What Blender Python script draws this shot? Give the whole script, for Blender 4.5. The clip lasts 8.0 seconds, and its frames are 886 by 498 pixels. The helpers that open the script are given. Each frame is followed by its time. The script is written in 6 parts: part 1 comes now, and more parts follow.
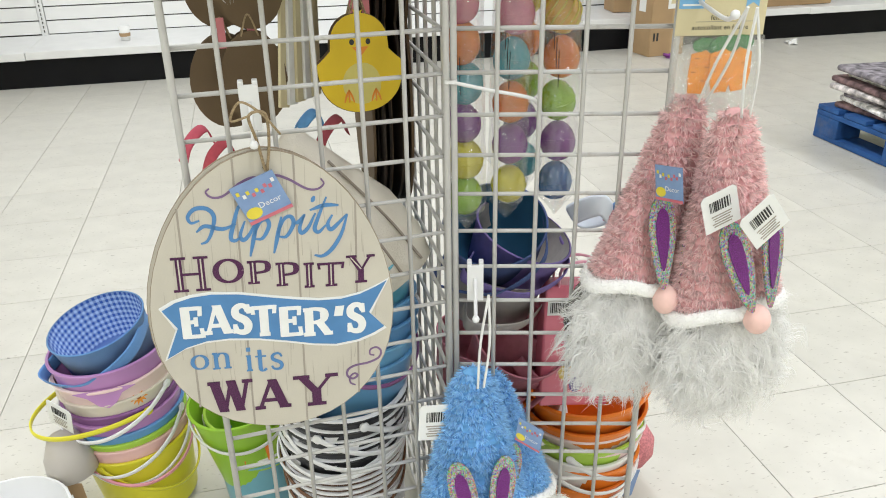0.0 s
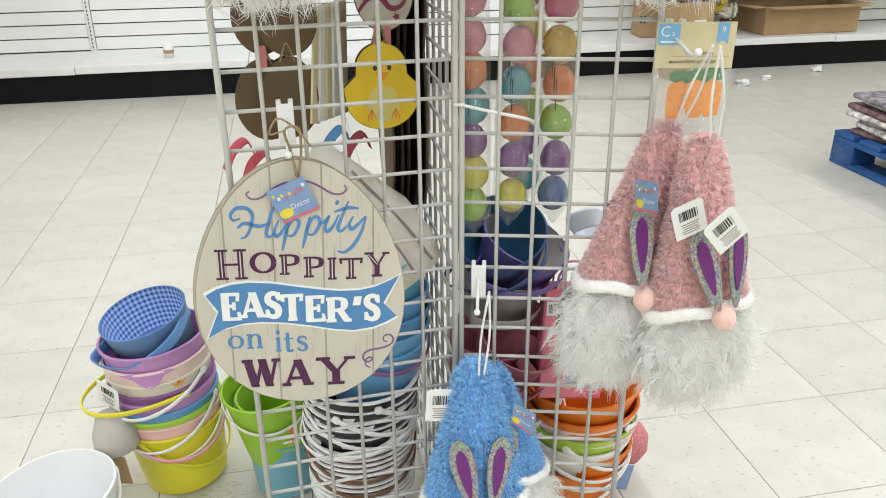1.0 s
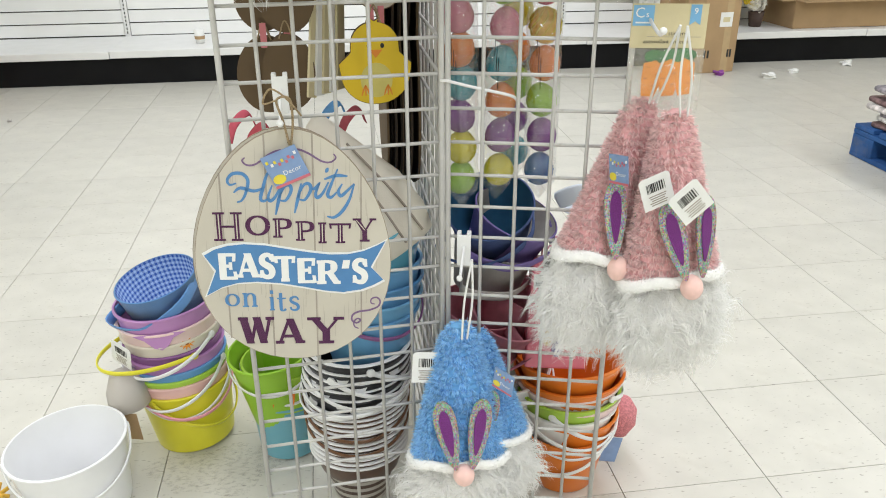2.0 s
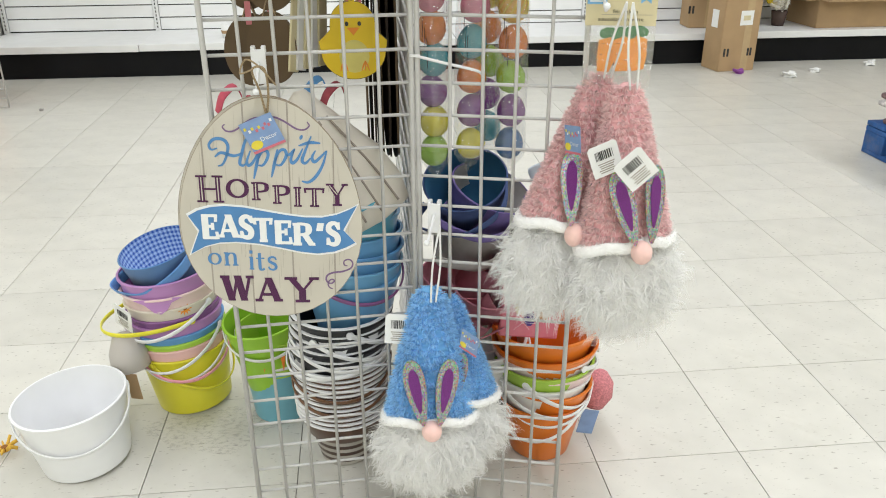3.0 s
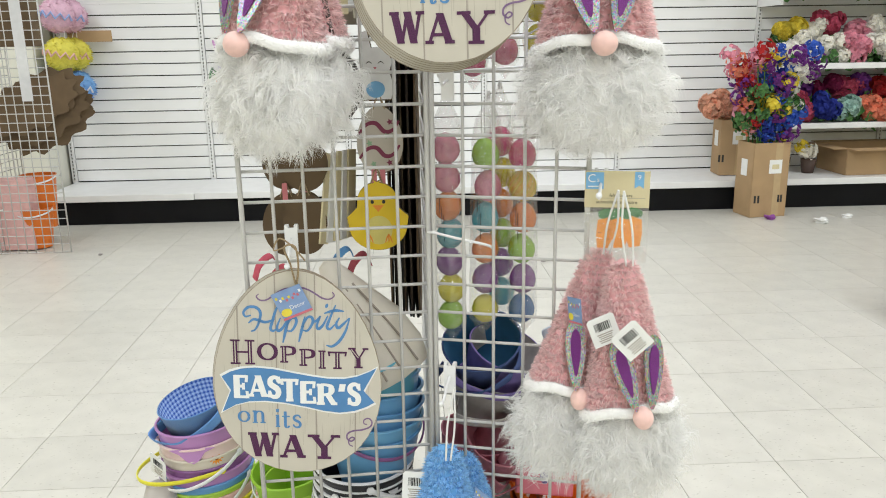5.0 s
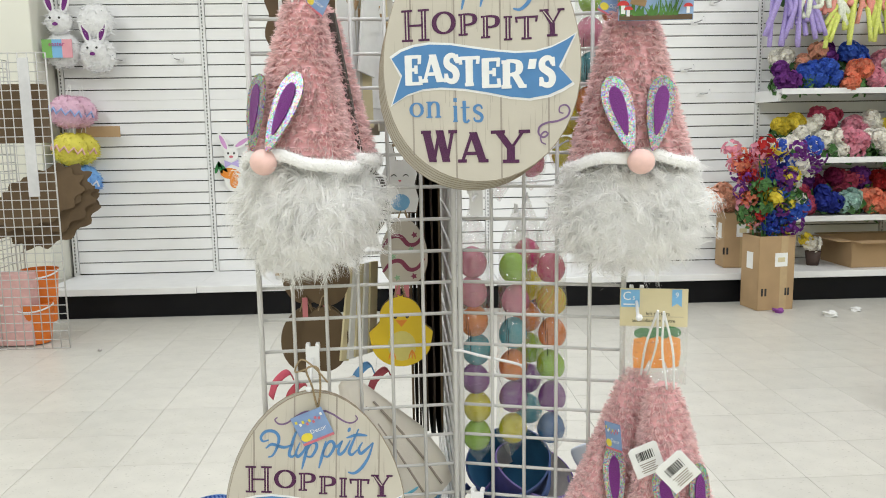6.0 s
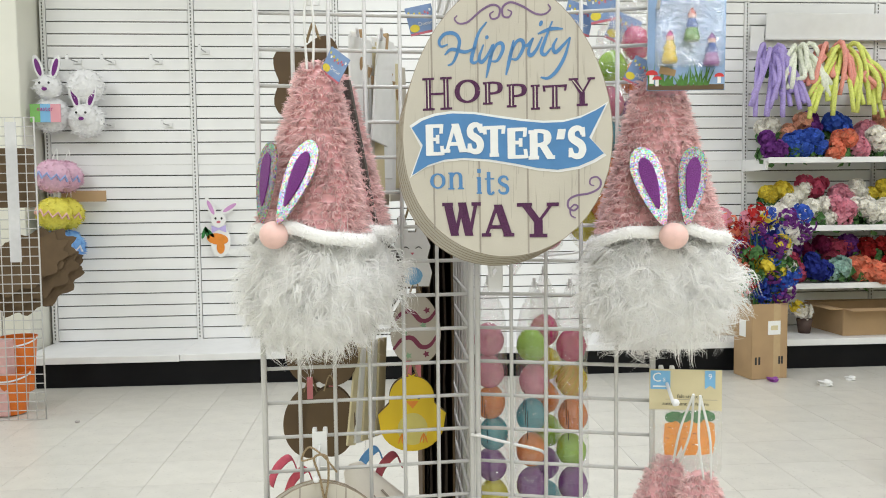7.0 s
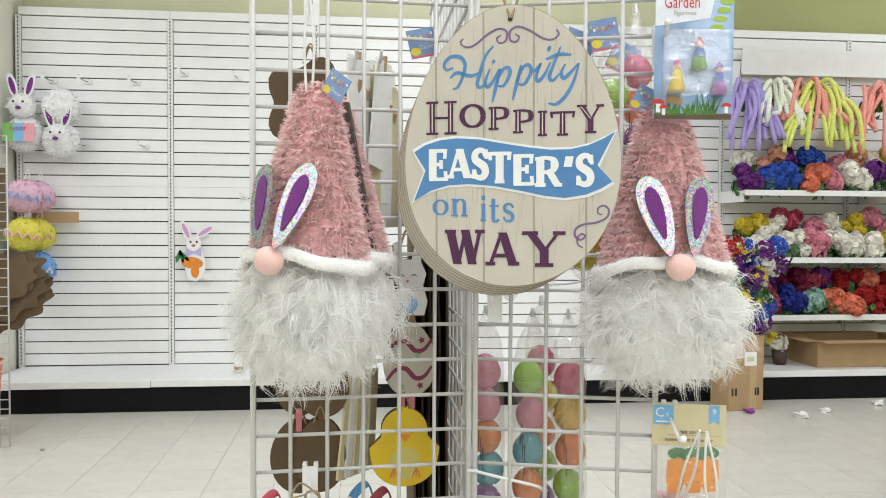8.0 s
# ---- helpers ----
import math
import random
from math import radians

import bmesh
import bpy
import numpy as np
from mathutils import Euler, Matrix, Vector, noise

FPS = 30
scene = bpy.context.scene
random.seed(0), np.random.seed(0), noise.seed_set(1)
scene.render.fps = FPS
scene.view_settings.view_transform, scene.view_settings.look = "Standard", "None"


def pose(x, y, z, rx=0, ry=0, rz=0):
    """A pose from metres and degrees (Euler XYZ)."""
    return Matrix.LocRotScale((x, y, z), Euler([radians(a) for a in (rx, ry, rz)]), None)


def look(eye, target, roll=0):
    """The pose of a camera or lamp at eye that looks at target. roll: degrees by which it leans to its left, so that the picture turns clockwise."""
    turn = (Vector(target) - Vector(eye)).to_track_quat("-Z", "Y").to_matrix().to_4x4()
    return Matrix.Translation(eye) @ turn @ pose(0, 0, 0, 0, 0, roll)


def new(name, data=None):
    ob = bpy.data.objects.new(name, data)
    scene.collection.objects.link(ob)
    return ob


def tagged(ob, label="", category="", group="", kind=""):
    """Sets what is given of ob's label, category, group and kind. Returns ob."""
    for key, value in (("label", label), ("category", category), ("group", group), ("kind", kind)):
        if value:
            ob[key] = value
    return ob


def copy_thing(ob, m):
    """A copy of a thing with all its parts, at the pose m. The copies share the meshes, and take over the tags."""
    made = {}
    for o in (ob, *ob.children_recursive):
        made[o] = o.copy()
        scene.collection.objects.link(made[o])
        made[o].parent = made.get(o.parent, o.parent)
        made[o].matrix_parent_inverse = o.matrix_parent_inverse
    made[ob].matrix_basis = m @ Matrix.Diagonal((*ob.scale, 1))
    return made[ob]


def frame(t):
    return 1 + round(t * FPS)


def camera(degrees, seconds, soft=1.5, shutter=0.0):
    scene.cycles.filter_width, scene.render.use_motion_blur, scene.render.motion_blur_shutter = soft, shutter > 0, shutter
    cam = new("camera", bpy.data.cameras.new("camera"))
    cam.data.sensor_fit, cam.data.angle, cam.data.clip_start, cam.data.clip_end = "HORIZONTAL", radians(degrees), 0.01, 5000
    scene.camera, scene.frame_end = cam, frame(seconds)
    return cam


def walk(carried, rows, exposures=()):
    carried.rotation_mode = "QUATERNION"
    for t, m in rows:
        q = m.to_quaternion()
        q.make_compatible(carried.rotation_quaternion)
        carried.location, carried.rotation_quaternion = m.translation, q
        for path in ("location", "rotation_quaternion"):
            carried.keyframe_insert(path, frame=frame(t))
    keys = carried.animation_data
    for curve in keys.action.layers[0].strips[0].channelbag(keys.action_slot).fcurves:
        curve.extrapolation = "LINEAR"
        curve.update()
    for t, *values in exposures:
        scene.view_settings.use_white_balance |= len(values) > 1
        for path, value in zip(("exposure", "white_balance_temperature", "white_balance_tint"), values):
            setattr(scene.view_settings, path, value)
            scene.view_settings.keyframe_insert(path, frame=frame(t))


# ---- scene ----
cam = camera(58.7, 8.0, soft=1.0)
PATH = [
    (0, (-0.001, 0.019, 1.059), (0.408, 1.78, 0.205), -1.0),
    (0.5, (-0.006, -0.058, 1.08), (0.366, 1.727, 0.258), -0.8),
    (1, (-0.001, -0.116, 1.094), (0.341, 1.68, 0.283), -0.5),
    (2.5, (0.094, -0.242, 1.077), (0.315, 1.563, 0.243), -0.2),
    (3, (0.136, -0.296, 1.067), (0.32, 1.517, 0.243), -0.2),
    (3.5, (0.155, -0.333, 1.068), (0.306, 1.498, 0.278), -0.4),
    (4, (0.165, -0.359, 1.081), (0.284, 1.5, 0.353), -0.6),
    (4.5, (0.177, -0.372, 1.11), (0.273, 1.529, 0.496), -0.8),
    (5, (0.178, -0.372, 1.145), (0.263, 1.562, 0.642), -0.9),
    (6.5, (0.104, -0.272, 1.191), (0.218, 1.715, 0.993), -0.8),
    (7, (0.087, -0.244, 1.194), (0.231, 1.747, 1.066), -0.6),
    (7.5, (0.074, -0.224, 1.195), (0.258, 1.766, 1.111), -0.2),
    (8, (0.054, -0.209, 1.194), (0.266, 1.779, 1.134), 0.3),
]
walk(cam, [(t, look(eye, target, roll)) for t, eye, target, roll in PATH], [(0.0, 0.03), (3.0, 0.0), (5.0, -0.02), (6.5, -0.06), (8.0, -0.05)])


# ---- light ----
world = bpy.data.worlds.new("world")
scene.world = world
world.use_nodes = True
world.node_tree.nodes["Background"].inputs[0].default_value = (0.9, 0.95, 1.0, 1)
world.node_tree.nodes["Background"].inputs[1].default_value = 0.05
scene.view_settings.exposure = 0.0
CEIL = 3.7
LAMP_POWER = 232.0
for lx in (-3.4, 0.6, 4.6):
    lamp = bpy.data.lights.new("ceiling_tube", "AREA")
    lamp.shape, lamp.size, lamp.size_y, lamp.energy = "RECTANGLE", 0.35, 12.9, LAMP_POWER
    lamp.color = (0.905, 0.935, 1.0)
    ob = new("ceiling_tube", lamp)
    ob.matrix_world = pose(lx, -1.75, CEIL - 0.06)


# ---- materials ----
def mat(name, col, rough=0.5, var=0.08, scale=30.0, bump=0.1, bscale=200.0, metal=0.0, rand=0.0, island=0.0, coat=0.0, trans=0.0, ior=1.45, sheen=0.0, alpha=1.0, sss=0.0, thin=0.0, stain=0.0, stain_col=(0.3, 0.26, 0.18)):
    m = bpy.data.materials.new(name)
    m.use_nodes = True
    n, l = m.node_tree.nodes, m.node_tree.links
    b = n["Principled BSDF"]
    b.inputs["Roughness"].default_value = rough
    b.inputs["Metallic"].default_value = metal
    b.inputs["Coat Weight"].default_value = coat
    b.inputs["Transmission Weight"].default_value = trans
    b.inputs["IOR"].default_value = ior
    b.inputs["Sheen Weight"].default_value = sheen
    b.inputs["Alpha"].default_value = alpha
    if sss:
        b.inputs["Subsurface Weight"].default_value = sss
        b.inputs["Subsurface Radius"].default_value = (0.01, 0.01, 0.01)
    tc = n.new("ShaderNodeTexCoord")
    no = n.new("ShaderNodeTexNoise")
    no.inputs["Scale"].default_value, no.inputs["Detail"].default_value = scale, 5
    l.new(tc.outputs["Object"], no.inputs["Vector"])
    ramp = n.new("ShaderNodeMapRange")
    ramp.inputs[1].default_value, ramp.inputs[2].default_value = 0.3, 0.7
    ramp.inputs[3].default_value, ramp.inputs[4].default_value = 1 - var, 1 + var
    l.new(no.outputs["Fac"], ramp.inputs[0])
    last = ramp.outputs[0]
    for amount, src in ((rand, "obj"), (island, "geo")):
        if amount:
            o = n.new("ShaderNodeObjectInfo") if src == "obj" else n.new("ShaderNodeNewGeometry")
            r2 = n.new("ShaderNodeMapRange")
            r2.inputs[3].default_value, r2.inputs[4].default_value = 1 - amount, 1 + amount
            l.new(o.outputs["Random" if src == "obj" else "Random Per Island"], r2.inputs[0])
            mu = n.new("ShaderNodeMath")
            mu.operation = "MULTIPLY"
            l.new(last, mu.inputs[0]), l.new(r2.outputs[0], mu.inputs[1])
            last = mu.outputs[0]
    vm = n.new("ShaderNodeVectorMath")
    vm.operation = "SCALE"
    vm.inputs[0].default_value = col
    l.new(last, vm.inputs["Scale"])
    colour = vm.outputs[0]
    if stain:
        n2 = n.new("ShaderNodeTexNoise")
        n2.inputs["Scale"].default_value, n2.inputs["Detail"].default_value, n2.inputs["Roughness"].default_value = scale * 0.35, 8, 0.7
        l.new(tc.outputs["Object"], n2.inputs["Vector"])
        r3 = n.new("ShaderNodeMapRange")
        r3.inputs[1].default_value, r3.inputs[2].default_value, r3.inputs[4].default_value = 0.58, 0.75, stain
        l.new(n2.outputs["Fac"], r3.inputs[0])
        mx = n.new("ShaderNodeMixRGB")
        mx.inputs[2].default_value = (*stain_col, 1)
        l.new(r3.outputs[0], mx.inputs[0]), l.new(colour, mx.inputs[1])
        colour = mx.outputs[0]
    l.new(colour, b.inputs["Base Color"])
    if thin:
        tr = n.new("ShaderNodeBsdfTranslucent")
        ms = n.new("ShaderNodeMixShader")
        ms.inputs[0].default_value = thin
        l.new(colour, tr.inputs[0])
        l.new(b.outputs[0], ms.inputs[1]), l.new(tr.outputs[0], ms.inputs[2])
        l.new(ms.outputs[0], n["Material Output"].inputs[0])
    if bump:
        nb = n.new("ShaderNodeTexNoise")
        nb.inputs["Scale"].default_value, nb.inputs["Detail"].default_value = bscale, 3
        l.new(tc.outputs["Object"], nb.inputs["Vector"])
        bp = n.new("ShaderNodeBump")
        bp.inputs["Strength"].default_value, bp.inputs["Distance"].default_value = bump, 0.002
        l.new(nb.outputs["Fac"], bp.inputs["Height"])
        l.new(bp.outputs[0], b.inputs["Normal"])
    return m


def checks(name, a, b2, size):
    """Woven gingham: two crossing stripe patterns."""
    m = mat(name, a, 0.85, 0.04, 60, 0.2, 900)
    n, l = m.node_tree.nodes, m.node_tree.links
    tc = n.new("ShaderNodeTexCoord")
    sep = n.new("ShaderNodeSeparateXYZ")
    l.new(tc.outputs["UV"], sep.inputs[0])
    outs = []
    for k in range(2):
        w = n.new("ShaderNodeMath")
        w.operation = "PINGPONG"
        w.inputs[1].default_value = size
        l.new(sep.outputs[k], w.inputs[0])
        g = n.new("ShaderNodeMath")
        g.operation = "GREATER_THAN"
        g.inputs[1].default_value = size / 2
        l.new(w.outputs[0], g.inputs[0])
        outs.append(g.outputs[0])
    add = n.new("ShaderNodeMath")
    add.operation = "ADD"
    l.new(outs[0], add.inputs[0]), l.new(outs[1], add.inputs[1])
    half = n.new("ShaderNodeMath")
    half.operation = "MULTIPLY"
    half.inputs[1].default_value = 0.5
    l.new(add.outputs[0], half.inputs[0])
    mx = n.new("ShaderNodeMixRGB")
    mx.inputs[1].default_value, mx.inputs[2].default_value = (*b2, 1), (*a, 1)
    l.new(half.outputs[0], mx.inputs[0])
    l.new(mx.outputs[0], n["Principled BSDF"].inputs["Base Color"])
    return m


M_TILE = mat("vinyl_tile", (0.61, 0.59, 0.53), 0.3, 0.06, 9, 0.05, 60, rand=0.035, stain=0.35, stain_col=(0.45, 0.41, 0.33))
tn, tl = M_TILE.node_tree.nodes, M_TILE.node_tree.links
tgeo, tmap, tfl, tr1, tmx = tn.new("ShaderNodeNewGeometry"), tn.new("ShaderNodeMapping"), tn.new("ShaderNodeTexNoise"), tn.new("ShaderNodeMapRange"), tn.new("ShaderNodeMixRGB")
tmap.inputs["Scale"].default_value = (60, 150, 90)
tmap.inputs["Rotation"].default_value = (0, 0, 0.5)
tfl.inputs["Scale"].default_value, tfl.inputs["Detail"].default_value = 1.0, 2
tr1.inputs[1].default_value, tr1.inputs[2].default_value, tr1.inputs[4].default_value = 0.65, 0.73, 0.6
tmx.inputs[2].default_value = (0.22, 0.195, 0.15, 1)
tsrc = tn["Principled BSDF"].inputs["Base Color"].links[0].from_socket
tl.new(tgeo.outputs["Position"], tmap.inputs[0]), tl.new(tmap.outputs[0], tfl.inputs["Vector"]), tl.new(tfl.outputs["Fac"], tr1.inputs[0])
tl.new(tr1.outputs[0], tmx.inputs[0]), tl.new(tsrc, tmx.inputs[1]), tl.new(tmx.outputs[0], tn["Principled BSDF"].inputs["Base Color"])
M_JOINT = mat("tile_joint", (0.2, 0.18, 0.15), 0.9)
M_WHITE = mat("white_enamel", (0.8, 0.8, 0.79), 0.4, 0.03, 12, 0.03, 80)
M_SLAT = mat("slat_board", (0.86, 0.86, 0.85), 0.45, 0.03, 3, 0.03, 60, rand=0.02)
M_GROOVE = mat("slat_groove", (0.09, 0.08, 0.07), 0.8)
M_BLACK = mat("black_kick_plate", (0.006, 0.006, 0.007), 0.55, 0.2, 6, ior=1.25)
M_PAINT = mat("pale_green_paint", (0.72, 0.72, 0.5), 0.7, 0.03, 3, 0.1, 120)
# the pale green wall paint with shade mixed into its colour
M_SHADED_PAINT = mat("shaded_green_paint", (0.42, 0.44, 0.2), 0.7, 0.03, 3, 0.1, 120)
M_CREAM = mat("cream_paint", (0.78, 0.77, 0.68), 0.7, 0.03, 3, 0.1, 120)
M_WIRE = mat("white_coated_wire", (0.56, 0.55, 0.53), 0.35, 0.06, 25, 0.1, 300, stain=0.75, stain_col=(0.22, 0.17, 0.11))
M_PLASTIC = mat("white_plastic", (0.82, 0.82, 0.82), 0.35, 0.02)
M_DARK = mat("dark_metal", (0.05, 0.05, 0.05), 0.5)


# ---- building helpers ----
def finish(bm, name, material, smooth=False):
    me = bpy.data.meshes.new(name)
    bm.to_mesh(me)
    bm.free()
    for m in material if isinstance(material, (list, tuple)) else [material]:
        me.materials.append(m)
    if smooth:
        for p in me.polygons:
            p.use_smooth = True
    return me


def part(name, bm, material, parent, label="", at=None, smooth=False):
    me = bm if isinstance(bm, bpy.types.Mesh) else finish(bm, name, material, smooth)
    ob = new(name, me)
    ob.parent = parent
    if at is not None:
        ob.matrix_basis = at
    if label:
        ob["label"] = label
    return ob


def thing(name, label, category, at=None, group="", kind=""):
    ob = new(name)
    ob.empty_display_size = 0.05
    if at is not None:
        ob.matrix_basis = at
    return tagged(ob, label, category, group, kind)


def box(sx, sy, sz, c=(0, 0, 0), bevel=0.0, bm=None):
    bm = bm or bmesh.new()
    r = bmesh.ops.create_cube(bm, size=1, matrix=Matrix.Translation(c) @ Matrix.Diagonal((sx, sy, sz, 1)))
    if bevel:
        es = list({e for v in r["verts"] for e in v.link_edges})
        bmesh.ops.bevel(bm, geom=es, offset=bevel, segments=2, affect="EDGES", profile=0.5)
    return bm


def rod(p, q, r, seg=8, bm=None, r2=None):
    bm = bm or bmesh.new()
    p, q = Vector(p), Vector(q)
    d = q - p
    m = Matrix.Translation((p + q) / 2) @ d.to_track_quat("Z", "Y").to_matrix().to_4x4()
    bmesh.ops.create_cone(bm, cap_ends=True, segments=seg, radius1=r, radius2=r if r2 is None else r2, depth=d.length, matrix=m)
    return bm


def smooth_line(pts, n=6):
    """Catmull-Rom through points."""
    P = [Vector(p) for p in pts]
    P = [P[0] * 2 - P[1]] + P + [P[-1] * 2 - P[-2]]
    out = []
    for i in range(1, len(P) - 2):
        for k in range(n):
            t = k / n
            a, b, c, d = P[i - 1], P[i], P[i + 1], P[i + 2]
            out.append(0.5 * (2 * b + (c - a) * t + (2 * a - 5 * b + 4 * c - d) * t * t + (3 * b - a - 3 * c + d) * t ** 3))
    out.append(P[-2])
    return out


def tube(pts, r, seg=7, bm=None, n=6, flat=1.0):
    """A bent round bar through points; flat below 1 makes a strap."""
    bm = bm or bmesh.new()
    L = smooth_line(pts, n) if n > 1 else [Vector(p) for p in pts]
    rings, up = [], None
    for i, p in enumerate(L):
        d = (L[min(i + 1, len(L) - 1)] - L[max(i - 1, 0)]).normalized()
        if up is None:
            up = Vector((0, 0, 1)) if abs(d.z) < 0.9 else Vector((0, 1, 0))
        side = d.cross(up).normalized()
        up = side.cross(d).normalized()
        rings.append([bm.verts.new(p + (side * math.cos(a) * flat + up * math.sin(a)) * r) for a in [2 * math.pi * k / seg for k in range(seg)]])
    for a, b in zip(rings, rings[1:]):
        for k in range(seg):
            bm.faces.new((a[k], a[(k + 1) % seg], b[(k + 1) % seg], b[k]))
    bm.faces.new(rings[0][::-1]), bm.faces.new(rings[-1])
    return bm


def lathe(profile, seg=32, bm=None, closed=False, sx=1.0, sy=1.0):
    """Turns (radius, height) points round the z axis."""
    bm = bm or bmesh.new()
    rings = []
    for r, z in profile:
        if r < 1e-6:
            rings.append([bm.verts.new((0, 0, z))])
        else:
            rings.append([bm.verts.new((r * sx * math.cos(2 * math.pi * k / seg), r * sy * math.sin(2 * math.pi * k / seg), z)) for k in range(seg)])
    pairs = list(zip(rings, rings[1:]))
    if closed:
        pairs.append((rings[-1], rings[0]))
    for a, b in pairs:
        for k in range(seg):
            j = (k + 1) % seg
            if len(a) == 1 and len(b) == 1:
                continue
            if len(a) == 1:
                bm.faces.new((a[0], b[k], b[j]))
            elif len(b) == 1:
                bm.faces.new((a[k], a[j], b[0]))
            else:
                bm.faces.new((a[k], a[j], b[j], b[k]))
    bmesh.ops.recalc_face_normals(bm, faces=bm.faces)
    return bm


def plate(outline, thick, bm=None, y=0.0, index=0):
    """A flat board in the xz plane, its front face at y towards -y."""
    bm = bm or bmesh.new()
    f = [bm.verts.new((x, y, z)) for x, z in outline]
    b = [bm.verts.new((x, y + thick, z)) for x, z in outline]
    n = len(f)
    faces = [bm.faces.new(f), bm.faces.new(b[::-1])]
    for k in range(n):
        faces.append(bm.faces.new((f[k], f[(k + 1) % n], b[(k + 1) % n], b[k])))
    for q in faces:
        q.material_index = index
    bmesh.ops.recalc_face_normals(bm, faces=faces)
    return bm


def ribbon(pts, w, y, thick=0.0004, bm=None, n=6, taper=0.5):
    """A brush stroke in the xz plane, thicker in its middle."""
    bm = bm or bmesh.new()
    L = smooth_line([(p[0], p[1], 0) for p in pts], n)
    m = len(L)
    a, b = [], []
    for i, p in enumerate(L):
        d = (L[min(i + 1, m - 1)] - L[max(i - 1, 0)]).normalized()
        s = Vector((-d.y, d.x, 0)) * w * 0.5 * (taper + (1 - taper) * math.sin(math.pi * min(1, max(0, i / (m - 1)))))
        a.append(bm.verts.new((p.x + s.x, y, p.y + s.y)))
        b.append(bm.verts.new((p.x - s.x, y, p.y - s.y)))
    for i in range(m - 1):
        bm.faces.new((a[i], b[i], b[i + 1], a[i + 1]))
    r = bmesh.ops.extrude_face_region(bm, geom=bm.faces[:])
    bmesh.ops.translate(bm, verts=[v for v in r["geom"] if isinstance(v, bmesh.types.BMVert)], vec=(0, thick, 0))
    bmesh.ops.recalc_face_normals(bm, faces=bm.faces)
    return bm


def egg_outline(w, h, n=48, k=0.13):
    """An egg, blunt end down, centred on its height."""
    top = max(math.cos(a) * (1 - k * math.sin(a)) for a in [i * 0.02 - 1.5 for i in range(150)])
    return [(w / 2 * math.cos(a) * (1 - k * math.sin(a)) / top, h / 2 * math.sin(a)) for a in [2 * math.pi * i / n for i in range(n)]]


# Slab letters in a unit box: "v" leaning stems (x0, z0, x1, z1, thick), "h" bars (x0, x1, z, thick), "c" bowls, "s" slab serifs (x, z, width).
def bowl(cx, cz, rx, rz, a0, a1, n=9):
    return [(cx + rx * math.cos(math.radians(a0 + (a1 - a0) * k / n)), cz + rz * math.sin(math.radians(a0 + (a1 - a0) * k / n))) for k in range(n + 1)]


